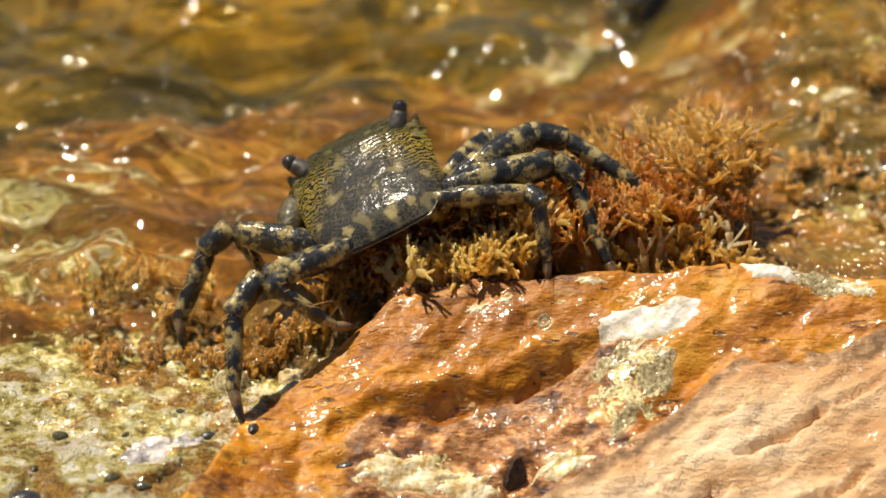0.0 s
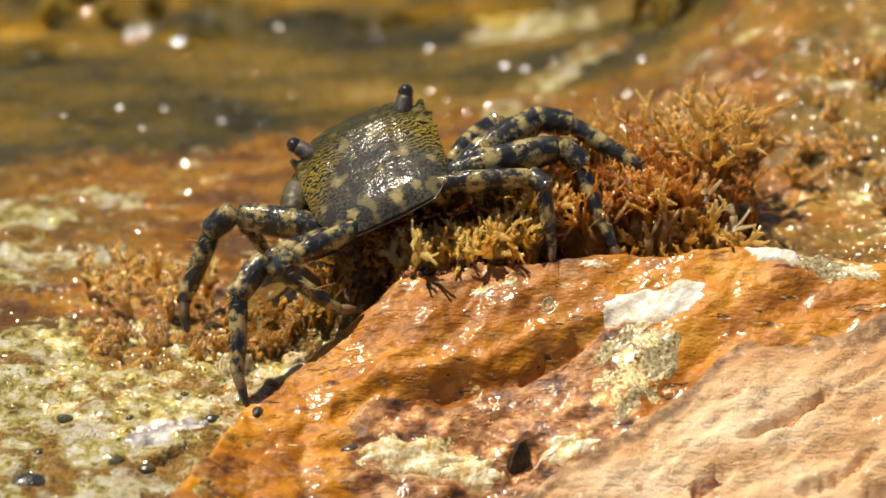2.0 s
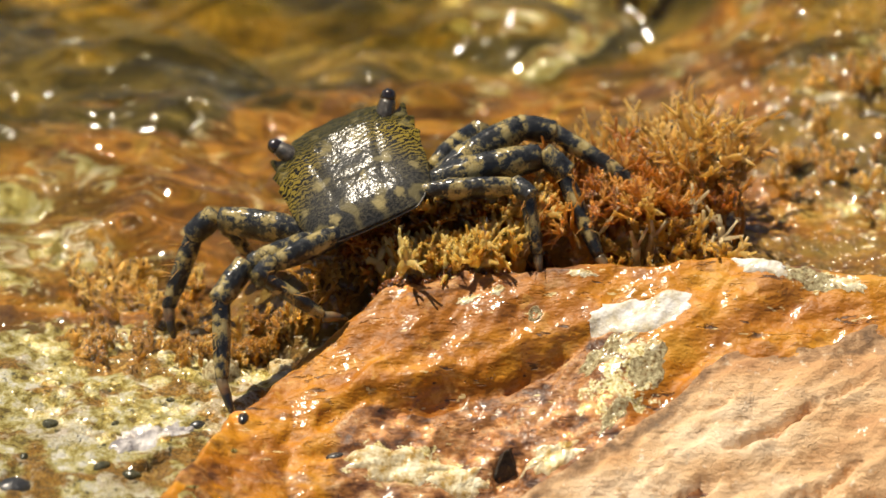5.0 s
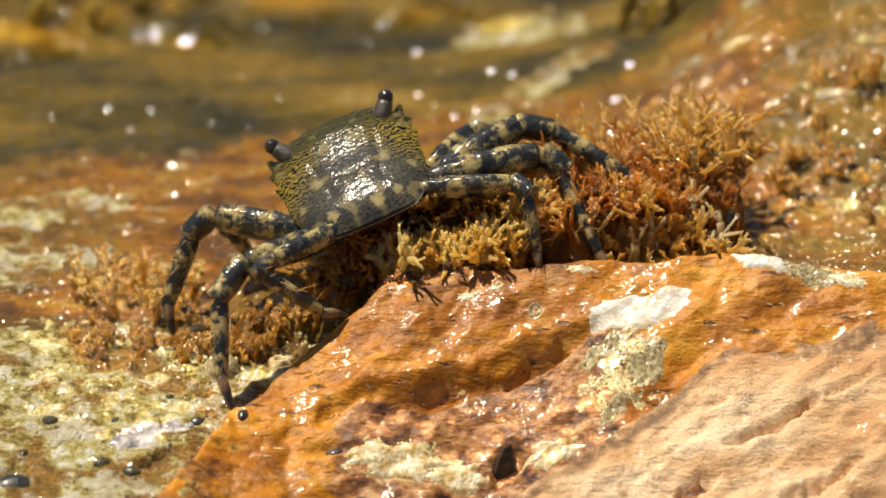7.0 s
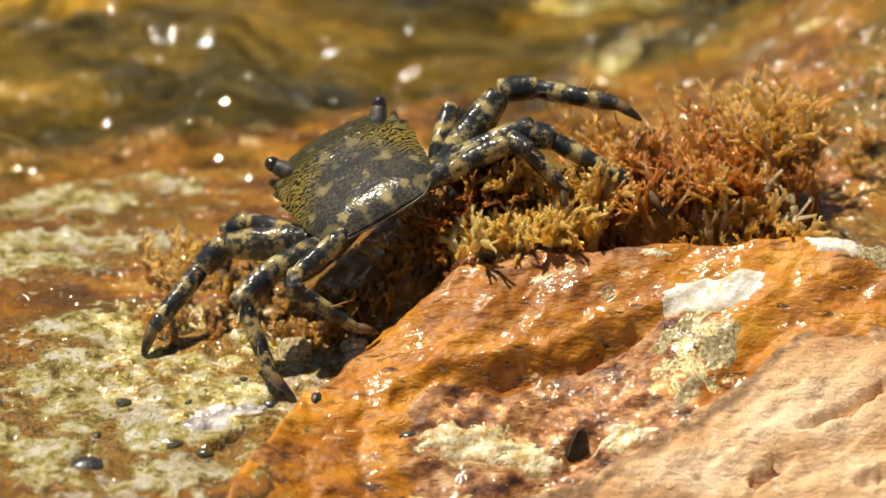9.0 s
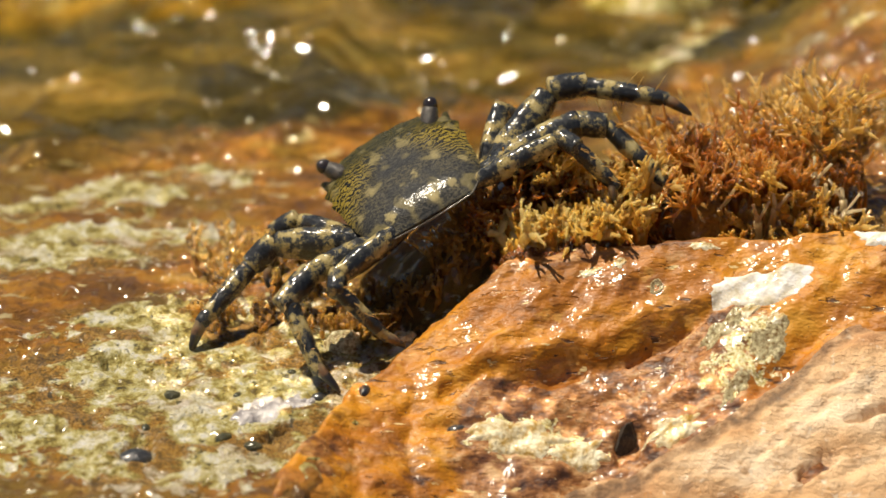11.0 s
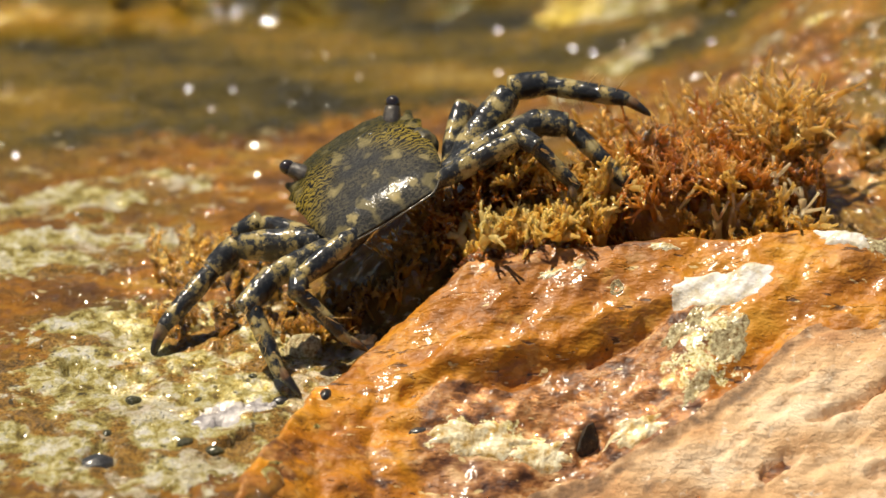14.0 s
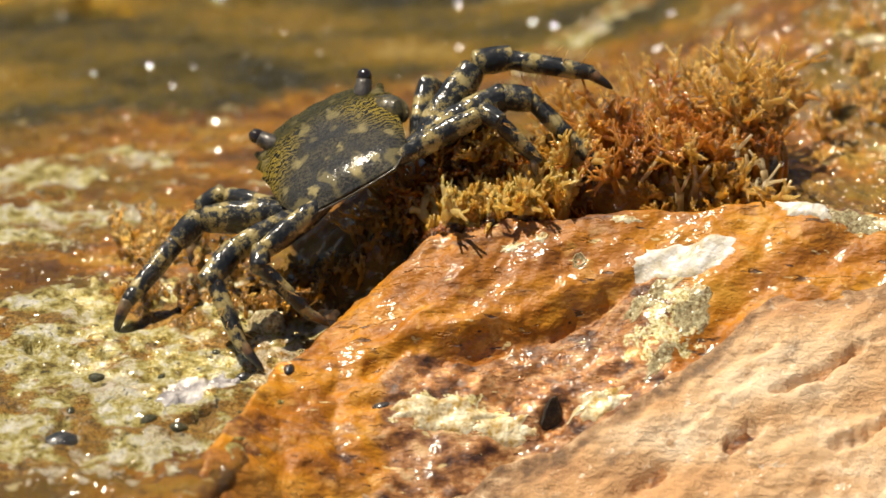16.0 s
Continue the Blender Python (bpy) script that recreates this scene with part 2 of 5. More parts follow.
def make_bed_rock():
    m = Mat("wet_encrusted_rock")
    zr, zg, zb = m.attr("zone")[:3]
    strata = m.turn((0, 0, -24), (0.35, 1.0, 1.0))
    n1, n2, n3 = m.noise(0.11, 5, 0.6, strata), m.noise(0.34, 6, 0.65), m.noise(1.9, 5, 0.65)
    orange = m.ramp(n1, (0.3, (0.09, 0.034, 0.002)), (0.42, (0.22, 0.085, 0.003)), (0.5, (0.42, 0.17, 0.006)), (0.6, (0.42, 0.22, 0.016)), (0.74, (0.58, 0.4, 0.09)))
    orange = m.mix(m.span(m.noise(0.045, 3, 0.6, strata), 0.46, 0.6, 0, 0.75), orange, m.mix(n2, (0.08, 0.055, 0.003), (0.34, 0.22, 0.025)))
    orange = m.mix(m.span(n2, 0.48, 0.62, 0, 0.75), orange, (0.17, 0.07, 0.006))
    orange = m.mix(m.span(m.noise(0.3, 3, 0.5, m.turn((0, 0, -24), (0.5, 1.2, 1))), 0.63, 0.69, 0, 0.85), orange, (0.68, 0.55, 0.27))
    mixed = m.calc("ADD", m.calc("MULTIPLY", m.noise(0.3, 7, 0.68), 0.8), m.calc("MULTIPLY", n3, 0.22))
    pale = m.ramp(mixed, (0.39, (0.12, 0.08, 0.012)), (0.45, (0.38, 0.29, 0.06)), (0.5, (0.58, 0.5, 0.18)), (0.55, (0.74, 0.68, 0.4)), (0.62, (0.9, 0.87, 0.78)))
    rust = m.ramp(m.calc("ADD", m.calc("MULTIPLY", n2, 0.4), m.calc("MULTIPLY", n3, 0.6)), (0.4, (0.08, 0.035, 0.003)), (0.48, (0.24, 0.12, 0.01)), (0.55, (0.46, 0.22, 0.02)), (0.62, (0.66, 0.5, 0.16)))
    pale = m.mix(m.span(m.noise(0.09, 6, 0.62, m.turn((0, 0, -24), (0.6, 1.0, 1.0))), 0.5, 0.55, 0, 0.95), pale, rust)
    pale = m.mix(m.span(m.noise(0.075, 5, 0.65), 0.54, 0.6, 0, 0.65), pale, m.ramp(m.calc("ADD", m.calc("MULTIPLY", n2, 0.5), m.calc("MULTIPLY", n3, 0.5)), (0.4, (0.4, 0.31, 0.14)), (0.48, (0.72, 0.64, 0.42)), (0.54, (0.86, 0.82, 0.72)), (0.62, (0.95, 0.92, 0.9))))
    pale = m.mix(m.span(n3, 0.6, 0.66, 0, 0.85), pale, (0.06, 0.045, 0.014))
    pale = m.mix(m.span(m.noise(0.45, 3, 0.6), 0.62, 0.68, 0, 0.85), pale, (0.05, 0.04, 0.012))
    olive = m.ramp(m.noise(0.06, 4, 0.6, strata), (0.36, (0.035, 0.026, 0.0005)), (0.45, (0.1, 0.07, 0.001)), (0.54, (0.2, 0.125, 0.002)), (0.62, (0.3, 0.17, 0.006)), (0.72, (0.52, 0.37, 0.1)))
    col = m.mix(m.span(m.calc("ADD", zb, m.calc("MULTIPLY", m.calc("SUBTRACT", n2, 0.5), 0.8)), 0.35, 0.65), orange, olive)
    pw = m.calc("ADD", zr, m.calc("MULTIPLY", m.calc("SUBTRACT", m.noise(0.2, 6, 0.68, strata), 0.5), 1.9))
    col = m.mix(m.span(pw, 0.44, 0.56), col, pale)
    knobs = m.calc("MULTIPLY", m.drops(0.62), m.span(pw, 0.4, 0.6, 0.0, 0.35))
    h = m.calc("ADD", m.calc("ADD", m.calc("MULTIPLY", n3, 0.6), knobs), m.noise(0.8, 6, 0.68))
    m.set(Base_Color=col, Roughness=0.6, Normal=m.bump(h, 1.5))
    beads = m.calc("ADD", m.calc("MULTIPLY", m.drops(0.34), 0.35), m.calc("MULTIPLY", m.noise(0.17, 1, 0.5), 1.2))
    damp = m.span(m.noise(0.42, 2, 0.5), 0.5, 0.58, 0.05, 1.0)
    wet(m, m.bump(beads, 1.9), m.calc("MULTIPLY", damp, m.span(pw, 0.45, 0.65, 1.0, 0.6)), 0.12)
    m.set(Coat_IOR=1.55)
    return m.m


def make_orange_rock():
    m = Mat("wet_orange_rock")
    zr, zg, zb = m.attr("zone")[:3]
    strata = m.turn((0, 0, -30), (0.55, 1.0, 1.0))
    n1, n2, n3 = m.noise(0.12, 4, 0.55, strata), m.noise(0.4, 5, 0.6, strata), m.noise(2.0, 4, 0.6)
    col = m.ramp(n1, (0.32, (0.16, 0.052, 0.002)), (0.42, (0.36, 0.122, 0.002)), (0.54, (0.5, 0.195, 0.003)), (0.68, (0.57, 0.27, 0.02)))
    big = m.noise(0.05, 3, 0.6, strata)
    col = m.mix(m.span(big, 0.5, 0.62, 0, 0.6), col, m.mix(n2, (0.16, 0.05, 0.006), (0.5, 0.22, 0.04)))
    col = m.mix(m.span(n2, 0.54, 0.66, 0, 0.6), col, (0.22, 0.08, 0.004))
    col = m.mix(m.span(m.noise(0.2, 4, 0.6), 0.58, 0.68, 0, 0.5), col, (0.66, 0.36, 0.08))
    dash = m.noise(0.55, 3, 0.6, m.turn((0, 0, -38), (0.3, 1.3, 1.0)))
    col = m.mix(m.calc("MULTIPLY", m.span(dash, 0.6, 0.66, 0, 0.9), m.span(m.noise(0.09, 2, 0.5), 0.46, 0.56)), col, (0.05, 0.018, 0.004))
    col = m.mix(m.span(n3, 0.64, 0.69, 0, 0.7), col, (0.07, 0.028, 0.006))
    tan = m.ramp(n2, (0.36, (0.07, 0.026, 0.01)), (0.46, (0.22, 0.085, 0.022)), (0.56, (0.42, 0.19, 0.06)), (0.68, (0.62, 0.42, 0.22)))
    tan = m.mix(m.span(n3, 0.56, 0.66, 0, 0.7), tan, (0.12, 0.06, 0.03))
    col = m.mix(m.span(m.calc("ADD", zb, m.calc("MULTIPLY", m.calc("SUBTRACT", n1, 0.5), 1.6)), 0.38, 0.62), col, tan)
    cream = m.ramp(n3, (0.34, (0.3, 0.2, 0.05)), (0.46, (0.62, 0.52, 0.2)), (0.6, (0.8, 0.74, 0.48)))
    cw = m.calc("ADD", zr, m.calc("MULTIPLY", m.calc("SUBTRACT", m.noise(0.5, 5, 0.65), 0.5), 1.2))
    col = m.mix(m.span(cw, 0.46, 0.56), col, cream)
    col = m.mix(m.span(m.noise(0.05, 5, 0.66, m.turn((0, 0, -30), (0.5, 1.3, 1.0))), 0.5, 0.58, 0, 0.85), col, m.ramp(n2, (0.36, (0.04, 0.014, 0.01)), (0.5, (0.2, 0.075, 0.022)), (0.62, (0.52, 0.3, 0.12))))
    flecks = m.span(m.noise(0.6, 3, 0.55, m.turn((0, 0, -26), (0.35, 1.5, 1))), 0.67, 0.72, 0, 0.8)
    col = m.mix(flecks, col, (0.72, 0.58, 0.28))
    h = m.calc("ADD", m.calc("MULTIPLY", n3, 0.16), m.calc("MULTIPLY", m.noise(0.8, 4, 0.55, strata), 0.4))
    h = m.calc("ADD", h, m.calc("MULTIPLY", m.noise(0.26, 3, 0.55, strata), 1.8))
    h = m.calc("SUBTRACT", h, m.calc("MULTIPLY", m.span(dash, 0.6, 0.66), 0.25))
    m.set(Base_Color=col, Roughness=0.55, Normal=m.bump(h, 0.65))
    film = m.calc("ADD", m.noise(0.2, 2, 0.5), m.calc("MULTIPLY", m.noise(0.9, 2, 0.5), 0.16))
    wet(m, m.bump(film, 1.5), m.span(m.noise(0.11, 3, 0.55, m.vec("ADD", m.co, (40, 11, 3))), 0.5, 0.62, 0.03, 1.0), 0.16)
    return m.m


def make_dry_rock():
    """Dry sandstone: cream and tan with rusty stains, dark dirt along its worn edge."""
    m = Mat("dry_tan_rock")
    zr, zg, zb = m.attr("zone")[:3]
    strata = m.turn((0, 0, -33), (0.35, 1.0, 1.0))
    n1, n2, n3 = m.noise(0.07, 4, 0.55, strata), m.noise(0.3, 5, 0.6), m.noise(1.8, 5, 0.6)
    col = m.ramp(n1, (0.3, (0.4, 0.19, 0.08)), (0.42, (0.62, 0.36, 0.17)), (0.52, (0.74, 0.49, 0.27)), (0.62, (0.86, 0.67, 0.46)))
    col = m.mix(m.span(m.noise(0.05, 5, 0.6, m.vec("ADD", strata, (9, 31, 0))), 0.5, 0.6, 0, 0.7), col, m.mix(n2, (0.46, 0.21, 0.07), (0.74, 0.46, 0.22)))
    col = m.mix(m.span(n2, 0.54, 0.66, 0, 0.6), col, (0.5, 0.26, 0.1))
    col = m.mix(m.span(m.noise(0.12, 5, 0.65), 0.58, 0.68, 0, 0.6), col, m.mix(n3, (0.2, 0.12, 0.07), (0.46, 0.31, 0.2)))
    col = m.mix(m.span(m.noise(0.4, 4, 0.65), 0.6, 0.68, 0, 0.7), col, (0.92, 0.8, 0.62))
    dirt = m.calc("ADD", zr, m.calc("MULTIPLY", m.calc("SUBTRACT", m.noise(0.13, 6, 0.66, strata), 0.5), 1.8))
    col = m.mix(m.span(dirt, 0.42, 0.75, 0, 0.85), col, m.ramp(n2, (0.38, (0.1, 0.055, 0.03)), (0.52, (0.3, 0.17, 0.08)), (0.64, (0.6, 0.42, 0.25))))
    col = m.mix(m.span(n3, 0.64, 0.72, 0, 0.5), col, (0.26, 0.14, 0.07))
    h = m.calc("ADD", m.calc("MULTIPLY", n3, 0.4), m.calc("ADD", m.noise(0.45, 6, 0.66, strata), m.noise(0.14, 3, 0.5, strata)))
    m.set(Base_Color=col, Roughness=0.7, Normal=m.bump(h, 1.0))
    wet(m, m.bump(m.noise(0.5, 1, 0.5), 0.6), m.span(n2, 0.56, 0.66, 0.0, 0.4), 0.2)
    return m.m


def make_water(name="sea_water", gloss=0.03, rough=0.04, tint=(0.95, 0.8, 0.24), chop=0.5, size=0.16, ior=1.333):
    m = Mat(name)
    m.set(Base_Color=tint, Roughness=rough, IOR=ior, Transmission_Weight=1.0, Specular_IOR_Level=gloss,
          Normal=m.bump(m.noise(size, 2, 0.45), chop))
    return m.m


def make_carapace():
    m = Mat("marbled_crab_shell")
    x, y, z = m.split(m.co)[:3]
    ax = m.calc("ABSOLUTE", x)
    sym = m.node("ShaderNodeCombineXYZ")
    m.put(sym.inputs[0], ax)
    m.put(sym.inputs[1], y)
    sym = sym.outputs[0]
    n2 = m.noise(0.9, 4, 0.6)
    wob = m.noise(0.5, 3, 0.6)
    lines_y = m.calc("ADD", m.calc("MULTIPLY", y, 7.4), m.calc("ADD", m.calc("MULTIPLY", ax, -1.6), m.calc("MULTIPLY", wob, 26.0)))
    stripes = m.calc("ADD", m.calc("MULTIPLY", m.calc("SINE", lines_y), 0.5), 0.5)
    speckle = m.noise(2.0, 3, 0.65, warp=1.2)
    front = m.span(m.calc("ADD", m.calc("MULTIPLY", y, 0.75), m.calc("MULTIPLY", ax, 0.85)), 3.0, 12.0)
    net = m.mix(front, m.calc("ADD", m.calc("MULTIPLY", stripes, 0.1), m.calc("MULTIPLY", speckle, 0.9)),
                m.calc("ADD", m.calc("MULTIPLY", stripes, 0.6), m.calc("MULTIPLY", speckle, 0.42)))
    ink = m.span(net, 0.44, 0.56)
    ground = m.mix(m.span(m.noise(0.2, 3, 0.5, sym), 0.42, 0.6), (0.045, 0.044, 0.04), (0.08, 0.07, 0.045))
    ground = m.mix(front, ground, (0.26, 0.19, 0.022))
    col = m.mix(ink, m.mix(front, (0.018, 0.019, 0.02), (0.004, 0.004, 0.003)), ground)
    col = m.mix(m.span(m.calc("ADD", y, m.calc("MULTIPLY", n2, 3.0)), 5.5, 10.5, 0, 0.8), col, (0.02, 0.02, 0.004))
    blot = m.span(m.noise(0.24, 2, 0.45, m.vec("ADD", sym, (3.1, 7.7, 0))), 0.56, 0.66, 0, 0.45)
    col = m.mix(blot, col, (0.3, 0.25, 0.11))
    for cx, cy, r, k in ((2.2, -10.3, 1.2, 0.8), (6.2, -9.4, 0.9, 0.6), (-1.7, -3.3, 1.1, 0.5), (1.7, -3.3, 1.1, 0.6), (6.8, -1.2, 0.9, 0.3), (10.4, -4.5, 0.8, 0.4), (-6.1, -9.3, 0.9, 0.55)):
        d = m.vec("DISTANCE", m.co if cx in (2.2, 1.7, -6.1) else sym, (cx, cy, 2.0 if cx in (2.2, 1.7, -6.1) else 0))
        n = d.node.outputs["Value"]
        spot = m.span(m.calc("ADD", n, m.calc("MULTIPLY", m.calc("SUBTRACT", n2, 0.5), 3.0)), r * 0.5, r * 1.4, k, 0)
        col = m.mix(spot, col, (0.4, 0.33, 0.15))
    fine = m.calc("ADD", m.noise(3.0, 3, 0.6), m.calc("MULTIPLY", net, 0.8))
    m.set(Base_Color=col, Roughness=0.42, Normal=m.bump(fine, 0.16))
    wet(m, m.bump(m.calc("ADD", m.noise(1.3, 2, 0.5), m.calc("MULTIPLY", m.noise(0.35, 1, 0.5), 0.5)), 0.11), 0.7, 0.2)
    m.set(Specular_IOR_Level=0.12, Coat_IOR=1.38)
    return m.m


def make_leg(name="banded_leg_shell", banded=0.1, rate=0.8):
    """Slate and black shell with cream-yellow blotches, in bands across the thinner joints."""
    m = Mat(name)
    x, y, z = m.split(m.co)[:3]
    r = m.node("ShaderNodeCombineXYZ")
    m.put(r.inputs[1], m.calc("MULTIPLY", m.random(), 90.0))
    co = m.vec("ADD", m.co, r.outputs[0])
    a, b = m.noise(0.5, 2, 0.5, co), m.noise(1.9, 4, 0.7, co, warp=1.2)
    bands = m.calc("MULTIPLY", m.calc("SINE", m.calc("ADD", m.calc("MULTIPLY", x, rate), m.calc("MULTIPLY", a, 3.0))), banded)
    pick = m.calc("ADD", m.calc("ADD", a, m.calc("MULTIPLY", m.calc("SUBTRACT", b, 0.5), 0.75)), bands)
    col = m.ramp(pick, (0.38, (0.006, 0.007, 0.009)), (0.48, (0.02, 0.023, 0.027)), (0.54, (0.07, 0.07, 0.062)), (0.57, (0.19, 0.15, 0.055)), (0.64, (0.38, 0.29, 0.1)), (0.78, (0.46, 0.38, 0.18)))
    m.set(Base_Color=col, Roughness=0.4, Normal=m.bump(b, 0.25), Specular_IOR_Level=0.25)
    wet(m, m.bump(m.calc("ADD", m.noise(0.7, 1, 0.5, co), m.calc("MULTIPLY", m.drops(0.7, co), 0.35)), 0.35), 1.0, 0.17)
    return m.m


def make_claw():
    m = Mat("banded_claw")
    x = m.split(m.co)[0]
    n = m.noise(0.9, 3, 0.6)
    at = m.calc("ADD", m.calc("MULTIPLY", x, 0.11), m.calc("MULTIPLY", m.calc("SUBTRACT", n, 0.5), 0.35))
    col = m.ramp(at, (0.0, (0.02, 0.02, 0.02)), (0.1, (0.2, 0.14, 0.07)), (0.26, (0.16, 0.08, 0.03)), (0.38, (0.012, 0.01, 0.009)), (0.72, (0.014, 0.01, 0.008)), (0.9, (0.16, 0.06, 0.015)))
    m.set(Base_Color=col, Roughness=0.4, Normal=m.bump(n, 0.2))
    wet(m, m.bump(m.noise(1.2, 1, 0.5), 0.2), 0.9, 0.2)
    return m.m


def make_plain(name, low, high, scale=1.0, rough=0.4, coat=0.0, depth=0.2, coat_rough=0.2):
    m = Mat(name)
    n = m.noise(scale, 4, 0.6)
    col = m.ramp(n, (0.35, low), (0.65, high))
    b = m.bump(m.noise(scale * 3, 4, 0.6), depth)
    m.set(Base_Color=col, Roughness=rough, Normal=b)
    if coat:
        wet(m, m.bump(m.noise(min(scale, 0.8), 1, 0.5), min(depth, 0.5)), coat, coat_rough)
    return m.m


def make_weed(name, low, mid, high, tall=14.0):
    """Wet translucent weed: dark at the root, paler towards the tips."""
    m = Mat(name)
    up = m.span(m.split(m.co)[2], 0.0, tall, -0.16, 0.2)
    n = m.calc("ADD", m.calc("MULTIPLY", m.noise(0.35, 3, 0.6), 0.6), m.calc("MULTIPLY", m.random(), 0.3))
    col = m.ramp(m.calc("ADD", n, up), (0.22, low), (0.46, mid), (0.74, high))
    b = m.bump(m.noise(1.6, 3, 0.6), 0.3)
    m.set(Base_Color=col, Roughness=0.3, Normal=b, Transmission_Weight=0.3, IOR=1.36, Specular_IOR_Level=0.3)
    tr = m.node("ShaderNodeBsdfTranslucent")
    m.put(tr.inputs[0], m.mix(0.5, col, high))
    mx = m.node("ShaderNodeMixShader")
    mx.inputs[0].default_value = 0.6
    m.put(mx.inputs[1], m.p.outputs[0])
    m.put(mx.inputs[2], tr.outputs[0])
    gloss, over = m.node("ShaderNodeBsdfGlossy"), m.node("ShaderNodeMixShader")
    gloss.inputs["Roughness"].default_value = 0.14
    over.inputs[0].default_value = 0.055
    m.put(gloss.inputs["Normal"], m.bump(m.noise(0.7, 1, 0.5), 0.6))
    m.put(over.inputs[1], mx.outputs[0])
    m.put(over.inputs[2], gloss.outputs[0])
    m.put(m.t.nodes["Material Output"].inputs[0], over.outputs[0])
    return m.m


BED, ORANGE, DRY, WATER = make_bed_rock(), make_orange_rock(), make_dry_rock(), make_water()
DROP = make_water("water_drop", 1.0, 0.1, (0.95, 0.93, 0.85), 0.2, 0.5, 1.6)
def make_wash():
    """Broken water: the swirling bright and dark of refracted light is painted into its tint."""
    m = Mat("wash_water")
    swirl = m.noise(0.045, 3, 0.5, m.turn((0, 0, -10), (0.7, 1.2, 1.0)), warp=2.2)
    tint = m.ramp(swirl, (0.34, (0.13, 0.13, 0.08)), (0.45, (0.34, 0.34, 0.22)), (0.52, (0.56, 0.56, 0.42)), (0.56, (0.97, 0.97, 0.92)), (0.62, (0.97, 0.97, 0.92)), (0.66, (0.28, 0.27, 0.17)))
    m.set(Base_Color=tint, Roughness=0.06, IOR=1.333, Transmission_Weight=1.0, Specular_IOR_Level=1.0, Normal=m.bump(m.noise(0.03, 2, 0.4, warp=0.8), 12.0))
    return m.m


WASH_WATER = make_wash()
SHELL, LEG, CLAW = make_carapace(), make_leg(), make_claw()
SHIN = make_leg("ringed_shin_shell", 0.13, 0.95)
PALM = make_plain("olive_pincer_shell", (0.008, 0.009, 0.008), (0.13, 0.1, 0.03), 0.8, 0.4, 1.0, 0.15, 0.15)
RIM = make_plain("pale_rim", (0.03, 0.026, 0.02), (0.14, 0.11, 0.07), 0.9, 0.4, 0.8, 0.15, 0.2)
BELLY = make_plain("brown_underside", (0.12, 0.05, 0.015), (0.35, 0.2, 0.09), 0.5, 0.45, 0.6)
EYE_BLACK = make_plain("glossy_eye", (0.012, 0.008, 0.007), (0.03, 0.02, 0.016), 2.0, 0.15, 1.0, 0.02, 0.12)
STALK = make_plain("grey_stalk", (0.02, 0.017, 0.014), (0.075, 0.06, 0.045), 1.2, 0.35, 0.8)
BRISTLE = make_weed("amber_bristle", (0.8, 0.5, 0.14), (0.92, 0.66, 0.26), (0.96, 0.8, 0.45))
CLAW_TIP = make_plain("dark_claw_tip", (0.012, 0.01, 0.012), (0.1, 0.06, 0.03), 0.5, 0.35, 0.8)
WHITE = make_plain("white_shell_crust", (0.5, 0.42, 0.26), (0.85, 0.83, 0.8), 0.4, 0.5, 0.6, 0.25)
BLACK = make_plain("black_mussel_shell", (0.008, 0.009, 0.012), (0.05, 0.05, 0.05), 0.6, 0.3, 0.9)
DULL = make_plain("dull_black_shell", (0.01, 0.008, 0.006), (0.06, 0.045, 0.03), 0.5, 0.6, 0.25, 0.6, 0.4)
GREEN = make_plain("olive_shell", (0.012, 0.016, 0.004), (0.09, 0.08, 0.02), 1.1, 0.4, 0.8, 0.4)
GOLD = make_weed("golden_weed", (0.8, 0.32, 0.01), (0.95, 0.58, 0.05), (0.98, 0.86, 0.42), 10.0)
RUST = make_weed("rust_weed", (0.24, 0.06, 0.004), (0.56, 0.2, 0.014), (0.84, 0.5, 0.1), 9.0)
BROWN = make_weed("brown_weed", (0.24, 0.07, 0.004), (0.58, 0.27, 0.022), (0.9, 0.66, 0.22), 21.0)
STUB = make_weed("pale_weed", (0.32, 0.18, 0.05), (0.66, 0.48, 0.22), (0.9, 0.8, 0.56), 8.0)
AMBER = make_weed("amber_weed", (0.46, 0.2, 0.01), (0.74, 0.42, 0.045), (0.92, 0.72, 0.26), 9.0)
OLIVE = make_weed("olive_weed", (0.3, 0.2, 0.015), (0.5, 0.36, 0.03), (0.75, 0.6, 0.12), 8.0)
LICHEN = make_plain("yellow_crust", (0.22, 0.12, 0.02), (0.8, 0.72, 0.42), 1.3, 0.5, 0.7, 0.6)
CREAM = make_plain("cream_crust", (0.46, 0.28, 0.05), (0.93, 0.88, 0.64), 0.5, 0.45, 1.0, 0.4, 0.16)
GREY = make_plain("grey_crust", (0.2, 0.18, 0.19), (0.7, 0.66, 0.64), 0.35, 0.5, 0.6, 0.6)


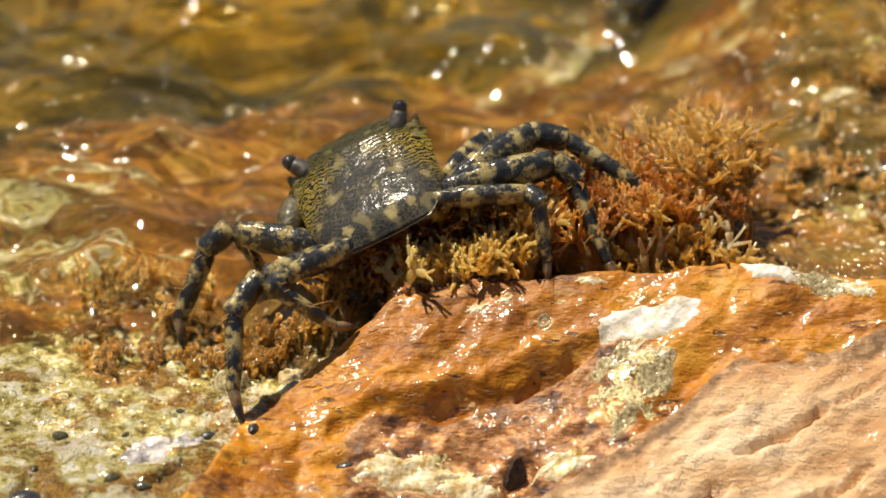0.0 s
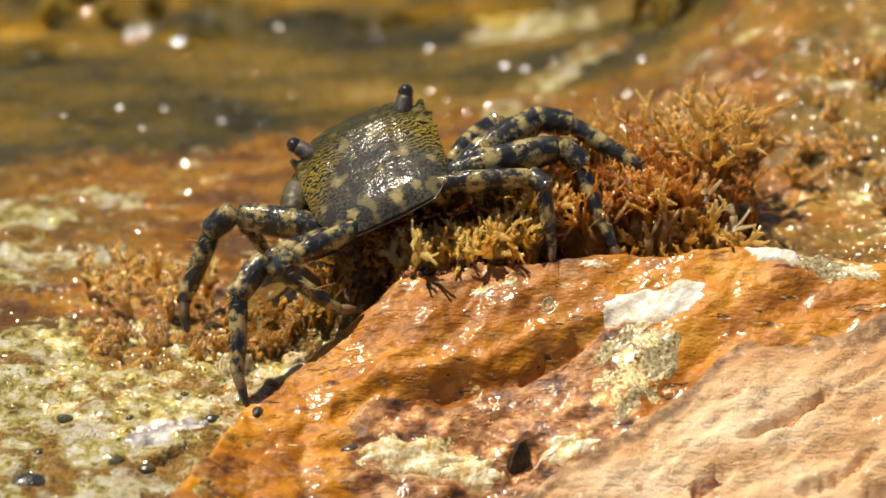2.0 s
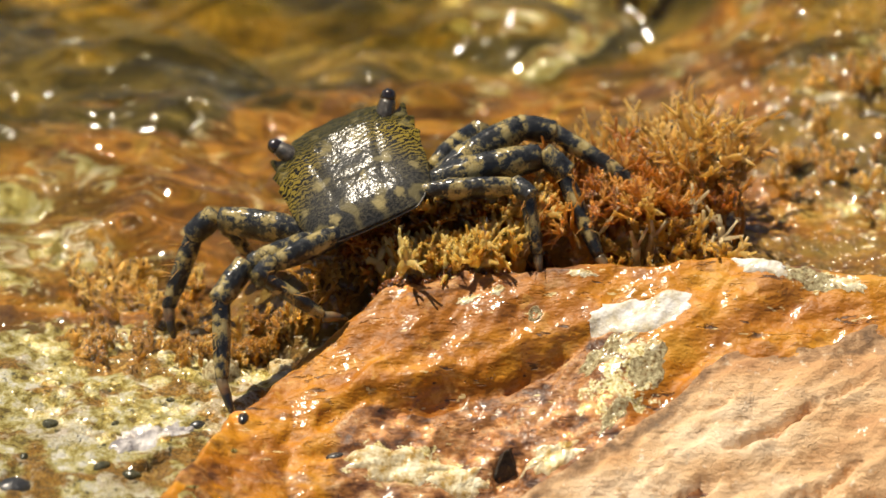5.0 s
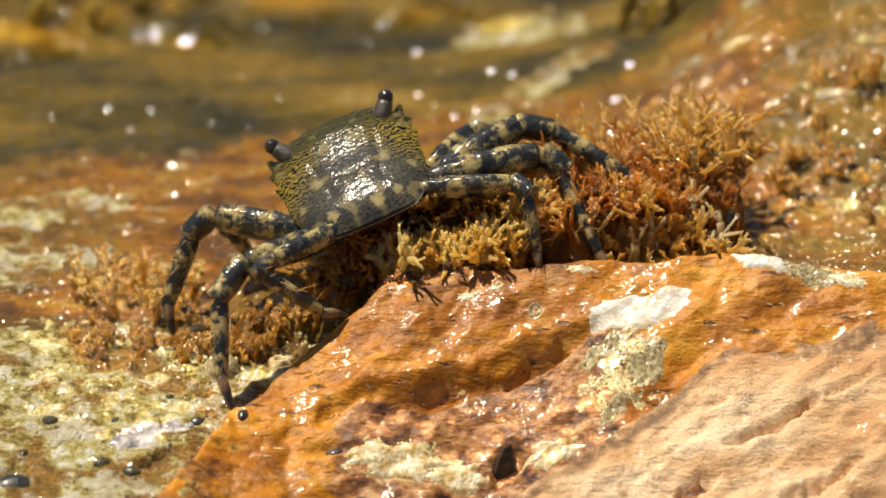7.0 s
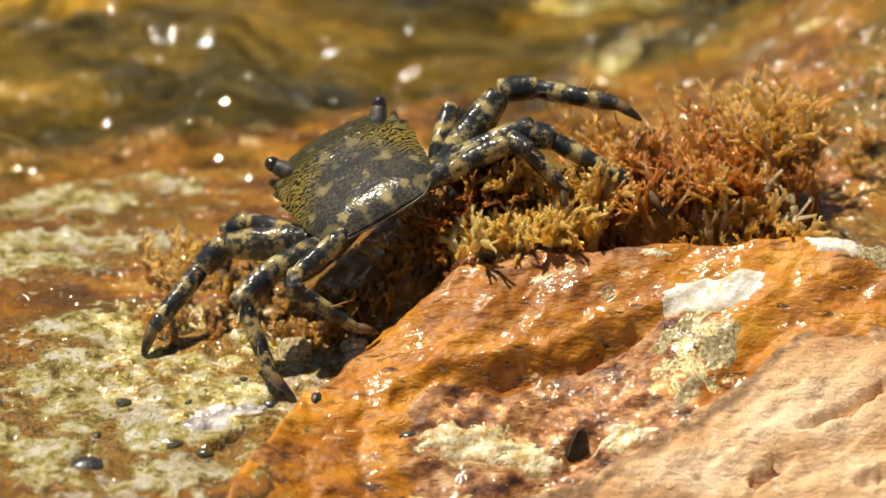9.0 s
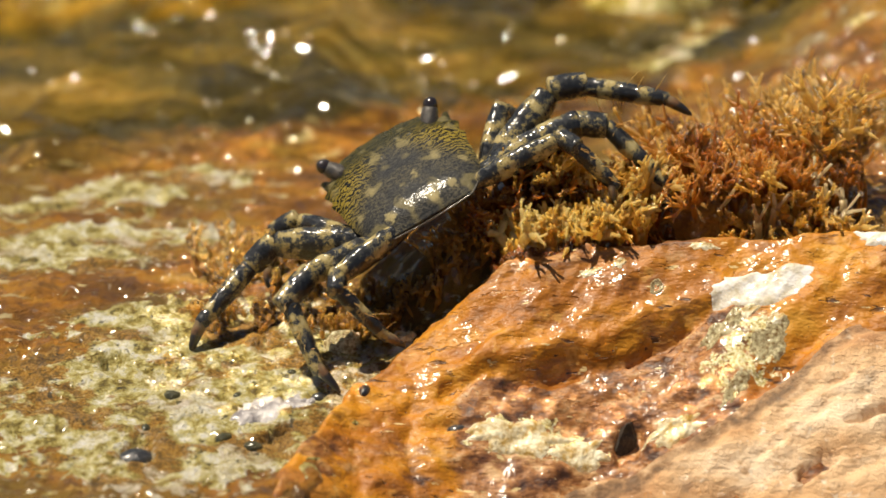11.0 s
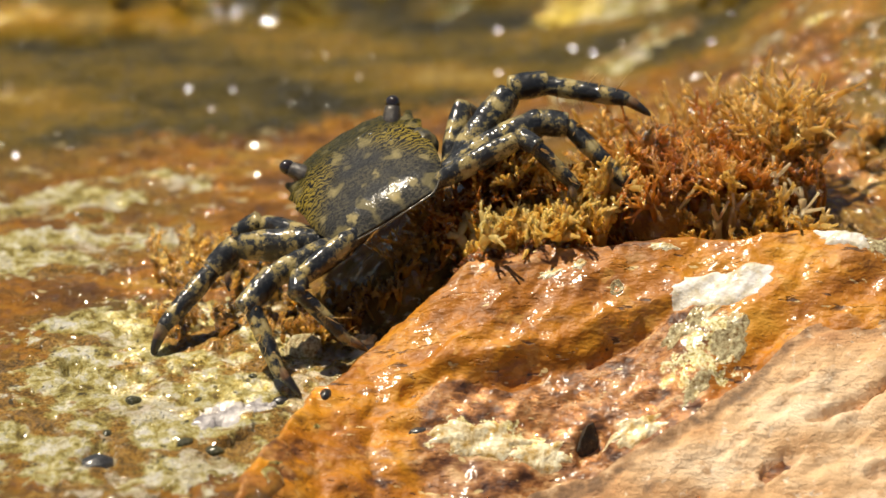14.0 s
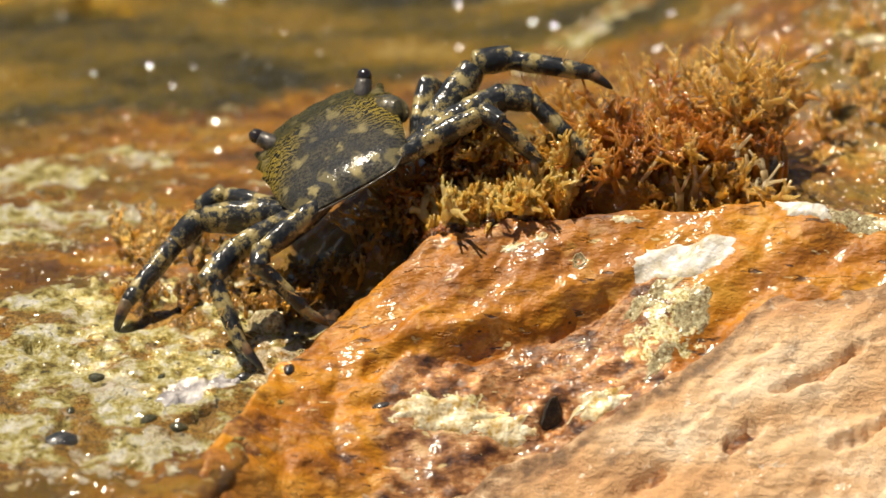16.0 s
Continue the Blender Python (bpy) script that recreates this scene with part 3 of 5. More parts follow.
# ---- the rock and the sea ----
def bed_zones(x, y):
    p, q = along(x, y, 24)
    pale = np.maximum.reduce([
        blob(x, y, -64, -30, 38, 32, 20, 0.4, 70), blob(x, y, -84, 25, 28, 11, 22, 0.4, 72), blob(x, y, -82, 50, 26, 9, 26, 0.4, 73),
        0.8 * blob(x, y, -30, -18, 14, 10, 40, 0.5, 74), 0.7 * blob(x, y, 17, 146, 16, 12, 10, 0.7, 75), 0.7 * blob(x, y, 22, 112, 26, 5, 48, 0.5, 87), 0.45 * blob(x, y, 85, 74, 26, 14, 24, 0.6, 76), 0.5 * blob(x, y, 62, 100, 24, 9, 24, 0.6, 78), 0.45 * blob(x, y, 90, 34, 24, 20, 24, 0.6, 79)])
    olive = np.maximum(step(74, 118, y - 0.25 * x + 10 * fbm(x, y, 40, 2, 77)), 0.62 * step(40, 75, x + 12 * fbm(x, y, 30, 2, 71)) * step(8, 40, y))
    return pale, 1 - pale, olive


def ridge_zones(x, y):
    cream = 0.55 * np.maximum(blob(x, y, -4, -36, 14, 4.5, 5, 0.5, 80), blob(x, y, 33, -25, 9, 6, 45, 0.5, 81)) + 0.5 * blob(x, y, 64, -8, 13, 3, -12, 0.5, 82)
    z, w = ridge_base(x, y)
    lip = np.interp(x, LEDGE_X, LEDGE_Y)
    tan = np.maximum(1 - step(-36, -24, w - 0.15 * (x - 20)), 0.85 * step(-0.5, 3, lip - y) * step(-24, -10, x) * (1 - step(30, 42, x)))
    return np.clip(cream, 0, 1), 1 - cream, tan * 0.9


ground = sheet("ground", lines(-115, 115, 0.62, 30000), lines(-85, 190, 0.75, 30000), bed_height, BED, bed_zones)
tagged(ground, "wet shore rock with pale and orange crusts and pits", "rock", kind="structure")
ridge = sheet("rock_ridge", lines(-60, 110, 0.42, 0), lines(-95, 12, 0.4, 0), ridge_height, ORANGE, ridge_zones)
tagged(ridge, "wet rust-orange sloping rock with cream crusts", "rock", kind="structure")
def slab_zones(x, y):
    edge = np.interp(x, SLAB_X, SLAB_Y) - y + 3.5 * fbm(x, y, 22, 3, 50)
    dirt = 0.8 * (1 - step(2, 12, edge)) + 0.5 * blob(x, y, 70, -42, 14, 5, 28, 0.6, 84)
    return dirt, 1 - dirt, 0 * x


slab = sheet("rock_slab", lines(-20, 125, 0.5, 0), lines(-95, -8, 0.5, 0), slab_height, DRY, slab_zones)
tagged(slab, "dry tan layered rock slab with clefts", "rock", kind="structure")


def swell(x, y):
    near = 1 - step(150, 600, np.hypot(x, y))
    return near * (2.5 * fbm(x * 0.7, y, 36, 2, 90) + 3.6 * fbm(x * 0.8, y * 1.1, 19, 2, 93))


def billow(x, y):
    """A mound of broken water that runs up the rock and back."""
    edge = np.maximum.reduce([np.abs(x + 10) / 120, np.abs(y - 60) / 70]) + 0.25 * fbm(x, y, 40, 2, 97)
    p, q = x + 5 * fbm(x, y, 22, 2, 98), y + 5 * fbm(x, y, 22, 2, 99)
    climb = 0.3 * step(22, 66, x - 0.12 * y) * np.clip(y - 20, 0, 150)
    return climb - 11 - 16 * step(0.75, 1.05, edge) + 6.0 * fbm(p * 0.75, q, 34, 2, 94) + 5.0 * fbm(p * 0.8, q * 1.1, 19, 2, 95)


water = sheet("water", lines(-190, 190, 1.4, 30000), lines(-130, 260, 1.4, 30000), swell, WATER)
water.visible_shadow = False
tagged(water, "clear shallow sea water rippling over the rock", "water", kind="structure")


wave = sheet("wave", lines(-140, 120, 1.0, 0), lines(-20, 140, 1.0, 0), billow, WASH_WATER)
wave.visible_shadow = False
tagged(wave, "low wave of clear water washing over the rock", "water", kind="structure")


# ---- the crab ----
def shell_half(t):
    """Half breadth of the shell from its hind edge (0) to its front (1), with three forward-pointing teeth on the side."""
    half = float(np.interp(t, (0, 0.03, 0.08, 0.16, 0.27, 0.42, 0.6, 0.8, 0.93, 1), (8.4, 9.2, 10.2, 11.5, 12.5, 13.0, 13.1, 13.0, 12.6, 12.2)))
    for tip, reach in ((0.985, 0.9), (0.83, 0.95), (0.69, 0.8)):
        if tip - 0.13 < t <= tip + 0.018:
            half += reach * ((t - tip + 0.13) / 0.13) ** 1.3 * (1 if t <= tip else 0.25)
    return half


def shell_front(x):
    """How far the front edge reaches: a straight brow, a notch for each eye, and the tooth outside it."""
    a = abs(x)
    brow = 12.1 + 0.16 * math.cos(a * 1.45) - 0.3 * float(step(6.5, 8.6, a))
    return brow - 1.7 * float(step(8.0, 9.4, a) * (1 - step(11.4, 12.6, a)))


def carapace_mesh():
    ns, nt = 101, 111
    vs, fs = [], []
    for i in range(nt):
        t = i / (nt - 1)
        half = shell_half(t)
        for j in range(ns):
            s = -1 + 2 * j / (ns - 1)
            e = math.copysign(1 - (1 - abs(s)) ** 1.3, s)
            a = abs(e)
            x = half * e
            hind = -12.2 - 0.5 * (1 - a * a)
            y = hind + (shell_front(x) - hind) * t
            rear = 1 - max(0.0, (0.22 - t) / 0.22) ** 2.0
            nose = 1 - 0.34 * max(0.0, (t - 0.82) / 0.18) ** 2.0
            z = (3.1 + 0.045 * y) * (1 - a ** 2.7) * rear * nose - 0.5 * a ** 10
            z += 0.22 * float(fbm(np.float64(abs(x) + 40), np.float64(y), 6.0, 2, 101)) * (1 - a ** 4)
            # the grooves that part the middle from the sides, and the heart-shaped one across
            z -= 0.16 * math.exp(-((a - 0.42 - 0.25 * (t - 0.5)) / 0.05) ** 2) * float(step(0.2, 0.4, t) * (1 - step(0.7, 0.9, t)))
            z -= 0.1 * math.exp(-((y + 2.2 - 0.05 * x * x) / 0.8) ** 2) * float(1 - step(0.3, 0.5, a))
            # fine cross ridges on the front and sides
            w = float(step(2.0, 10.0, y * 0.75 + abs(x) * 0.6)) * (1 - a ** 12)
            z += 0.045 * w * math.sin(7.4 * y - 1.2 * abs(x) + 5 * float(fbm(np.float64(x), np.float64(y), 4.0, 2, 104)))
            vs.append(Vector((x, y, z)) * MM)
    k = lambda i, j: i * ns + j
    for i in range(nt - 1):
        for j in range(ns - 1):
            fs.append((k(i, j), k(i, j + 1), k(i + 1, j + 1), k(i + 1, j)))
    # a thin turned-under rim
    rim = [k(0, j) for j in range(ns)] + [k(i, ns - 1) for i in range(1, nt)] + [k(nt - 1, j) for j in range(ns - 2, -1, -1)] + [k(i, 0) for i in range(nt - 2, 0, -1)]
    n = len(vs)
    for q in rim:
        v = vs[q]
        vs.append(Vector((v.x * 0.95, (v.y + 0.0006) * 0.94 - 0.0006, v.z - 0.0011)))
    for i in range(len(rim)):
        j = (i + 1) % len(rim)
        fs.append((rim[j], rim[i], n + i, n + j))
    return solid("carapace", vs, fs, SHELL)


def hind_rim_mesh():
    """The pale raised bead along the hind edge of the shell."""
    pts, girth = [], []
    for k in range(33):
        s = -1 + k / 16
        if abs(s) < 0.7:
            x, y = 8.4 * s / 0.7, -12.25 - 0.5 * (1 - (s / 0.7) ** 2)
        else:
            t = 0.2 * (abs(s) - 0.7) / 0.3
            x, y = math.copysign(shell_half(t), s), -12.2 + 23.3 * t
        pts.append(Vector((x, y, -0.55)))
        girth.append(0.2 * (1 - 0.6 * max(0.0, abs(s) - 0.8) / 0.2))
    vs, fs = tube(pts, girth, 8)
    return solid("hind_rim", scaled(vs), fs, RIM)


def underside_mesh():
    ns, nt = 31, 31
    vs, fs = [], []
    for side in (0, 1):
        for i in range(nt):
            t = i / (nt - 1)
            half = float(np.interp(t, (0, 0.06, 0.18, 0.4, 0.6, 0.8, 1), (7.8, 9.6, 11.2, 12.6, 13.0, 12.5, 10.2)))
            for j in range(ns):
                s = -1 + 2 * j / (ns - 1)
                y = -11.5 + 21.8 * t
                z = -0.8 - 4.6 * (1 - abs(s) ** 2.4) * max(0.0, math.sin(math.pi * min(1, 0.04 + t * 0.92))) ** 0.9 * side
                vs.append(Vector((half * s, y, z)) * MM)
    m = ns * nt
    for i in range(nt - 1):
        for j in range(ns - 1):
            a, b, c, d = i * ns + j, i * ns + j + 1, (i + 1) * ns + j + 1, (i + 1) * ns + j
            fs.append((a, b, c, d))
            fs.append((m + d, m + c, m + b, m + a))
    return solid("underside", vs, fs, BELLY)


def segment(name, length, profile, material, sides=14, curve=0.0, teeth=0):
    """A limb piece along +X: profile rows of (share of length, half breadth, half thickness)."""
    vs, fs = [], []
    n = 26
    for i in range(n):
        t = i / (n - 1)
        wz = float(np.interp(t, [p[0] for p in profile], [p[1] for p in profile]))
        wy = float(np.interp(t, [p[0] for p in profile], [p[2] for p in profile]))
        end = min(1.0, math.sqrt(max(0.02, 1 - max(0, 1 - t / 0.06) ** 2)), math.sqrt(max(0.02, 1 - max(0, (t - 0.95) / 0.05) ** 2)))
        for j in range(sides):
            a = 2 * math.pi * j / sides
            lift = 1 + 0.05 * float(grain(np.float64(t * 9 + 3), np.float64(j * 0.9), 7))
            z = wz * end * math.sin(a) * lift
            if teeth and math.sin(a) > 0.8:
                z += 0.22 * abs(math.sin(t * math.pi * teeth)) ** 6
            vs.append(Vector((t * length, wy * end * math.cos(a) * lift, z + curve * math.sin(math.pi * t))) * MM)
    for i in range(n - 1):
        for j in range(sides):
            k = (j + 1) % sides
            fs.append((i * sides + j, i * sides + k, (i + 1) * sides + k, (i + 1) * sides + j))
    fs.append(tuple(range(sides))[::-1])
    fs.append(tuple(range((n - 1) * sides, n * sides)))
    return solid(name, vs, fs, material)


def bristle_mesh(rng, length, half, count, reach):
    out = []
    for i in range(count):
        t = rng.uniform(0.08, 0.98)
        side = rng.choice((-1, 1))
        a = rng.uniform(-0.7, 0.7)
        base = Vector((t * length, half * 0.5 * math.sin(a), side * half * 0.8))
        d = Vector((rng.uniform(-0.1, 0.75), 0.8 * math.sin(a) + rng.uniform(-0.3, 0.3), side)).normalized() * reach * rng.uniform(0.5, 1.2)
        out.append(tube([base, base + d * 0.5, base + d + Vector((0.1, 0, 0)) * reach * 0.4], (0.085, 0.065, 0.03), 4))
    vs, fs = joined(out)
    return solid("bristles", scaled(vs), fs, BRISTLE)


# body: seconds, place in millimetres, turn in degrees
def mm_pose(x, y, z, rx, ry, rz):
    return pose(x * MM, y * MM, z * MM, rx, ry, rz)


BODY = [
    (0, mm_pose(-13.25, 5.48, 9.49, 14.37, -24.60, 10.69)),
    (0.5, mm_pose(-13.04, 5.44, 9.42, 14.32, -24.22, 10.94)),
    (1, mm_pose(-13.07, 5.34, 9.25, 13.18, -24.20, 11.18)),
    (1.5, mm_pose(-12.94, 5.46, 9.47, 14.03, -23.78, 10.91)),
    (2, mm_pose(-13.21, 5.45, 9.43, 13.86, -23.00, 11.39)),
    (2.5, mm_pose(-13.27, 5.51, 9.55, 13.60, -23.27, 11.41)),
    (3, mm_pose(-13.34, 5.55, 9.61, 14.47, -24.01, 10.67)),
    (5.5, mm_pose(-14.35, 5.74, 9.94, 16.50, -20.76, 12.40)),
    (6, mm_pose(-14.29, 5.68, 9.83, 16.20, -20.30, 12.85)),
    (6.5, mm_pose(-14.38, 5.64, 9.77, 15.65, -20.04, 12.76)),
    (7, mm_pose(-14.60, 5.46, 9.46, 13.63, -19.88, 13.85)),
    (7.5, mm_pose(-15.35, 5.41, 9.37, 11.54, -20.22, 15.79)),
    (8, mm_pose(-18.30, 4.88, 8.46, 10.22, -21.12, 18.77)),
    (8.5, mm_pose(-21.86, 4.58, 7.93, 7.78, -20.44, 20.04)),
    (9, mm_pose(-26.93, 3.48, 6.03, 5.45, -22.11, 22.48)),
    (9.2, mm_pose(-27.27, 3.44, 5.95, 5.69, -21.90, 23.04)),
    (11.5, mm_pose(-26.55, 2.73, 4.74, 2.93, -24.37, 20.41)),
    (12, mm_pose(-26.43, 2.83, 4.91, 3.02, -24.62, 19.99)),
    (12.5, mm_pose(-26.47, 2.99, 5.18, 3.53, -24.63, 19.83)),
    (13, mm_pose(-26.47, 2.65, 4.59, 2.71, -24.29, 20.29)),
    (13.5, mm_pose(-26.79, 2.94, 5.09, 4.03, -24.42, 20.02)),
    (14, mm_pose(-26.20, 3.10, 5.37, 3.96, -25.36, 19.61)),
    (14.5, mm_pose(-26.13, 3.17, 5.48, 3.85, -24.32, 19.67)),
    (15, mm_pose(-26.09, 3.16, 5.48, 3.69, -24.77, 19.28)),
    (15.5, mm_pose(-25.90, 3.01, 5.22, 3.97, -25.09, 18.79)),
    (16, mm_pose(-25.43, 3.33, 5.76, 4.81, -25.34, 14.23)),
]
# limbs: seconds, then hip, three joints and tip in millimetres
LEG_STATES = {
    "L5": [
        (5.5, (-16.3, -4.6, 4.0), (-28.9, -12.7, 2.0), (-30.3, -15.3, 1.5), (-19.1, -14.6, -7.2), (-14.8, -13.9, -8.0)),
        (8.3, (-23.0, -6.5, 0.7), (-31.1, -14.7, -1.4), (-32.0, -17.2, -1.9), (-20.8, -15.7, -9.1), (-16.7, -14.6, -9.4)),
        (9.6, (-28.4, -6.5, 0.7), (-38.0, -16.1, -3.8), (-38.2, -18.9, -4.7), (-29.6, -19.6, -14.0), (-25.7, -19.8, -16.4)),
    ],
    "L4": [
        (5.5, (-19.8, -2.5, 1.6), (-33.4, -12.8, 1.8), (-37.2, -17.3, -1.9), (-36.8, -25.3, -13.8), (-34.2, -29.9, -19.9)),
        (8.3, (-26.0, -4.2, -1.2), (-36.1, -14.1, -0.4), (-41.6, -18.4, -3.9), (-38.5, -26.9, -16.6), (-35.0, -30.3, -20.5)),
        (9.6, (-31.4, -4.9, -2.5), (-43.0, -15.1, -4.1), (-46.6, -19.0, -6.9), (-41.6, -26.4, -15.7), (-37.3, -29.7, -19.4)),
    ],
    "L3": [
        (5.5, (-22.9, 0.6, 1.0), (-39.6, 5.4, 1.3), (-42.6, 4.9, -1.5), (-47.4, 0.8, -14.5), (-46.3, -2.6, -20.5)),
        (8.3, (-29.1, -1.1, -1.9), (-43.4, 4.7, 0.2), (-45.9, 4.4, -2.3), (-49.5, -0.3, -16.5), (-46.2, -2.7, -20.6)),
        (8.6, (-31.5, -1.1, -1.9), (-44.3, 4.8, 0.3), (-48.5, 4.5, -2.1), (-50.4, -0.3, -16.6), (-46.8, -2.6, -20.5)),
        (9, (-34.0, -2.6, -4.5), (-50.2, -1.2, -6.2), (-53.6, -3.0, -9.2), (-62.1, -12.5, -15.6), (-64.6, -15.8, -21.4)),
    ],
    "L2": [
        (5.5, (-23.5, 3.4, -0.1), (-34.3, 10.3, -2.2), (-36.9, 11.4, -4.2), (-33.4, 12.4, -10.6), (-31.4, 12.6, -14.2)),
        (9.2, (-34.7, 0.5, -5.1), (-46.5, 7.0, -5.8), (-49.6, 6.9, -8.0), (-51.3, 3.7, -13.5), (-51.3, 0.6, -17.0)),
    ],
    "R5": [
        (5.5, (-1.4, 0.0, 10.1), (14.5, -0.3, 11.5), (16.1, -1.8, 10.9), (18.2, -5.6, 0.3), (18.6, -7.0, -2.1)),
        (8.3, (-6.2, -0.6, 9.0), (8.2, -1.1, 10.2), (9.9, -2.5, 9.7), (13.8, -6.0, -0.3), (14.4, -7.7, -3.4)),
        (8.6, (-9.1, -0.6, 8.9), (4.8, 1.3, 14.3), (7.3, -0.2, 13.7), (12.8, -2.8, 5.2), (13.1, -4.5, 2.2)),
        (9, (-13.0, -0.9, 8.4), (0.9, 1.5, 14.6), (2.9, 0.0, 14.0), (9.9, -1.6, 7.2), (10.4, -4.1, 2.9)),
    ],
    "R4": [
        (5.5, (0.6, 3.6, 10.3), (19.5, 7.6, 13.2), (22.2, 6.5, 11.2), (29.1, -1.3, -2.2), (30.7, -2.6, -4.5)),
        (8.3, (-4.7, 2.8, 8.8), (15.3, 6.0, 10.3), (18.0, 4.8, 8.3), (26.9, -1.1, -1.9), (28.1, -2.8, -4.9)),
        (8.6, (-7.6, 2.7, 8.8), (10.8, 6.3, 10.9), (14.1, 5.3, 9.2), (26.5, -0.1, -0.2), (28.0, -1.5, -2.5)),
        (9, (-12.4, 2.7, 8.6), (3.0, 7.7, 13.3), (6.8, 7.3, 12.7), (25.1, 2.5, 4.3), (28.7, -0.2, -0.3)),
        (9.8, (-11.1, 2.5, 8.3), (3.9, 8.1, 14.0), (8.9, 7.8, 13.6), (19.9, 2.5, 4.4), (21.0, -2.0, -3.4)),
    ],
    "R3": [
        (5.5, (1.5, 6.8, 9.7), (15.1, 15.4, 14.6), (21.2, 15.8, 13.3), (34.1, 11.0, 7.0), (36.5, 7.5, 1.0)),
        (8.3, (-4.2, 5.6, 7.8), (1.7, 17.8, 18.9), (5.7, 19.1, 19.1), (21.8, 15.5, 16.9), (25.6, 13.5, 13.4)),
        (8.6, (-7.7, 6.1, 8.6), (-0.3, 16.9, 17.3), (4.3, 18.4, 17.9), (22.4, 15.5, 16.9), (25.9, 13.5, 13.4)),
        (9, (-10.1, 5.6, 7.7), (-0.7, 16.4, 16.4), (3.9, 17.6, 16.5), (19.0, 14.7, 15.4), (24.0, 13.2, 12.8)),
    ],
    "R2": [
        (5.5, (0.5, 10.4, 10.0), (7.1, 20.2, 11.0), (8.9, 22.4, 8.8), (10.3, 24.7, 2.7), (11.3, 24.4, -1.8)),
        (8.6, (-12.2, 8.2, 6.2), (-9.9, 16.0, 11.7), (-8.2, 18.2, 9.6), (-6.7, 20.7, 3.8), (-6.2, 20.9, 0.2)),
    ],
}
# half breadths of thigh, wrist, shin and claw
GIRTH = {"L5": (2.4, 2.0, 1.6, 1.0), "L4": (2.7, 2.4, 1.95, 1.2), "L3": (3.4, 2.4, 2.0, 1.2), "L2": (2.7, 2.0, 1.7, 1.1),
         "R5": (2.3, 2.0, 1.75, 1.0), "R4": (3.5, 2.5, 1.95, 1.2), "R3": (3.5, 2.5, 2.0, 1.15), "R2": (2.6, 2.0, 1.6, 1.1)}


# pincers: seconds and the pose on the body, one side out beside the shell or tucked under it
LEFT_OUT, LEFT_IN = mm_pose(-16.6, 0.0, -1.8, 0, 6, 62), mm_pose(-10.5, 0.5, -3.6, 0, 8, 66)
RIGHT_OUT, RIGHT_IN = mm_pose(14.2, 1.5, -0.6, 0, 12, 128), mm_pose(10.6, -0.5, -3.6, 0, 6, 104)
PINCER_WAYS = {
    -1: [(0, LEFT_OUT), (3.2, LEFT_OUT), (5.0, LEFT_IN), (7.2, LEFT_IN), (7.9, LEFT_OUT), (8.4, LEFT_OUT), (9.0, LEFT_IN), (16, LEFT_IN)],
    1: [(0, RIGHT_IN), (13.4, RIGHT_IN), (14.4, RIGHT_OUT), (16, RIGHT_OUT)],
}


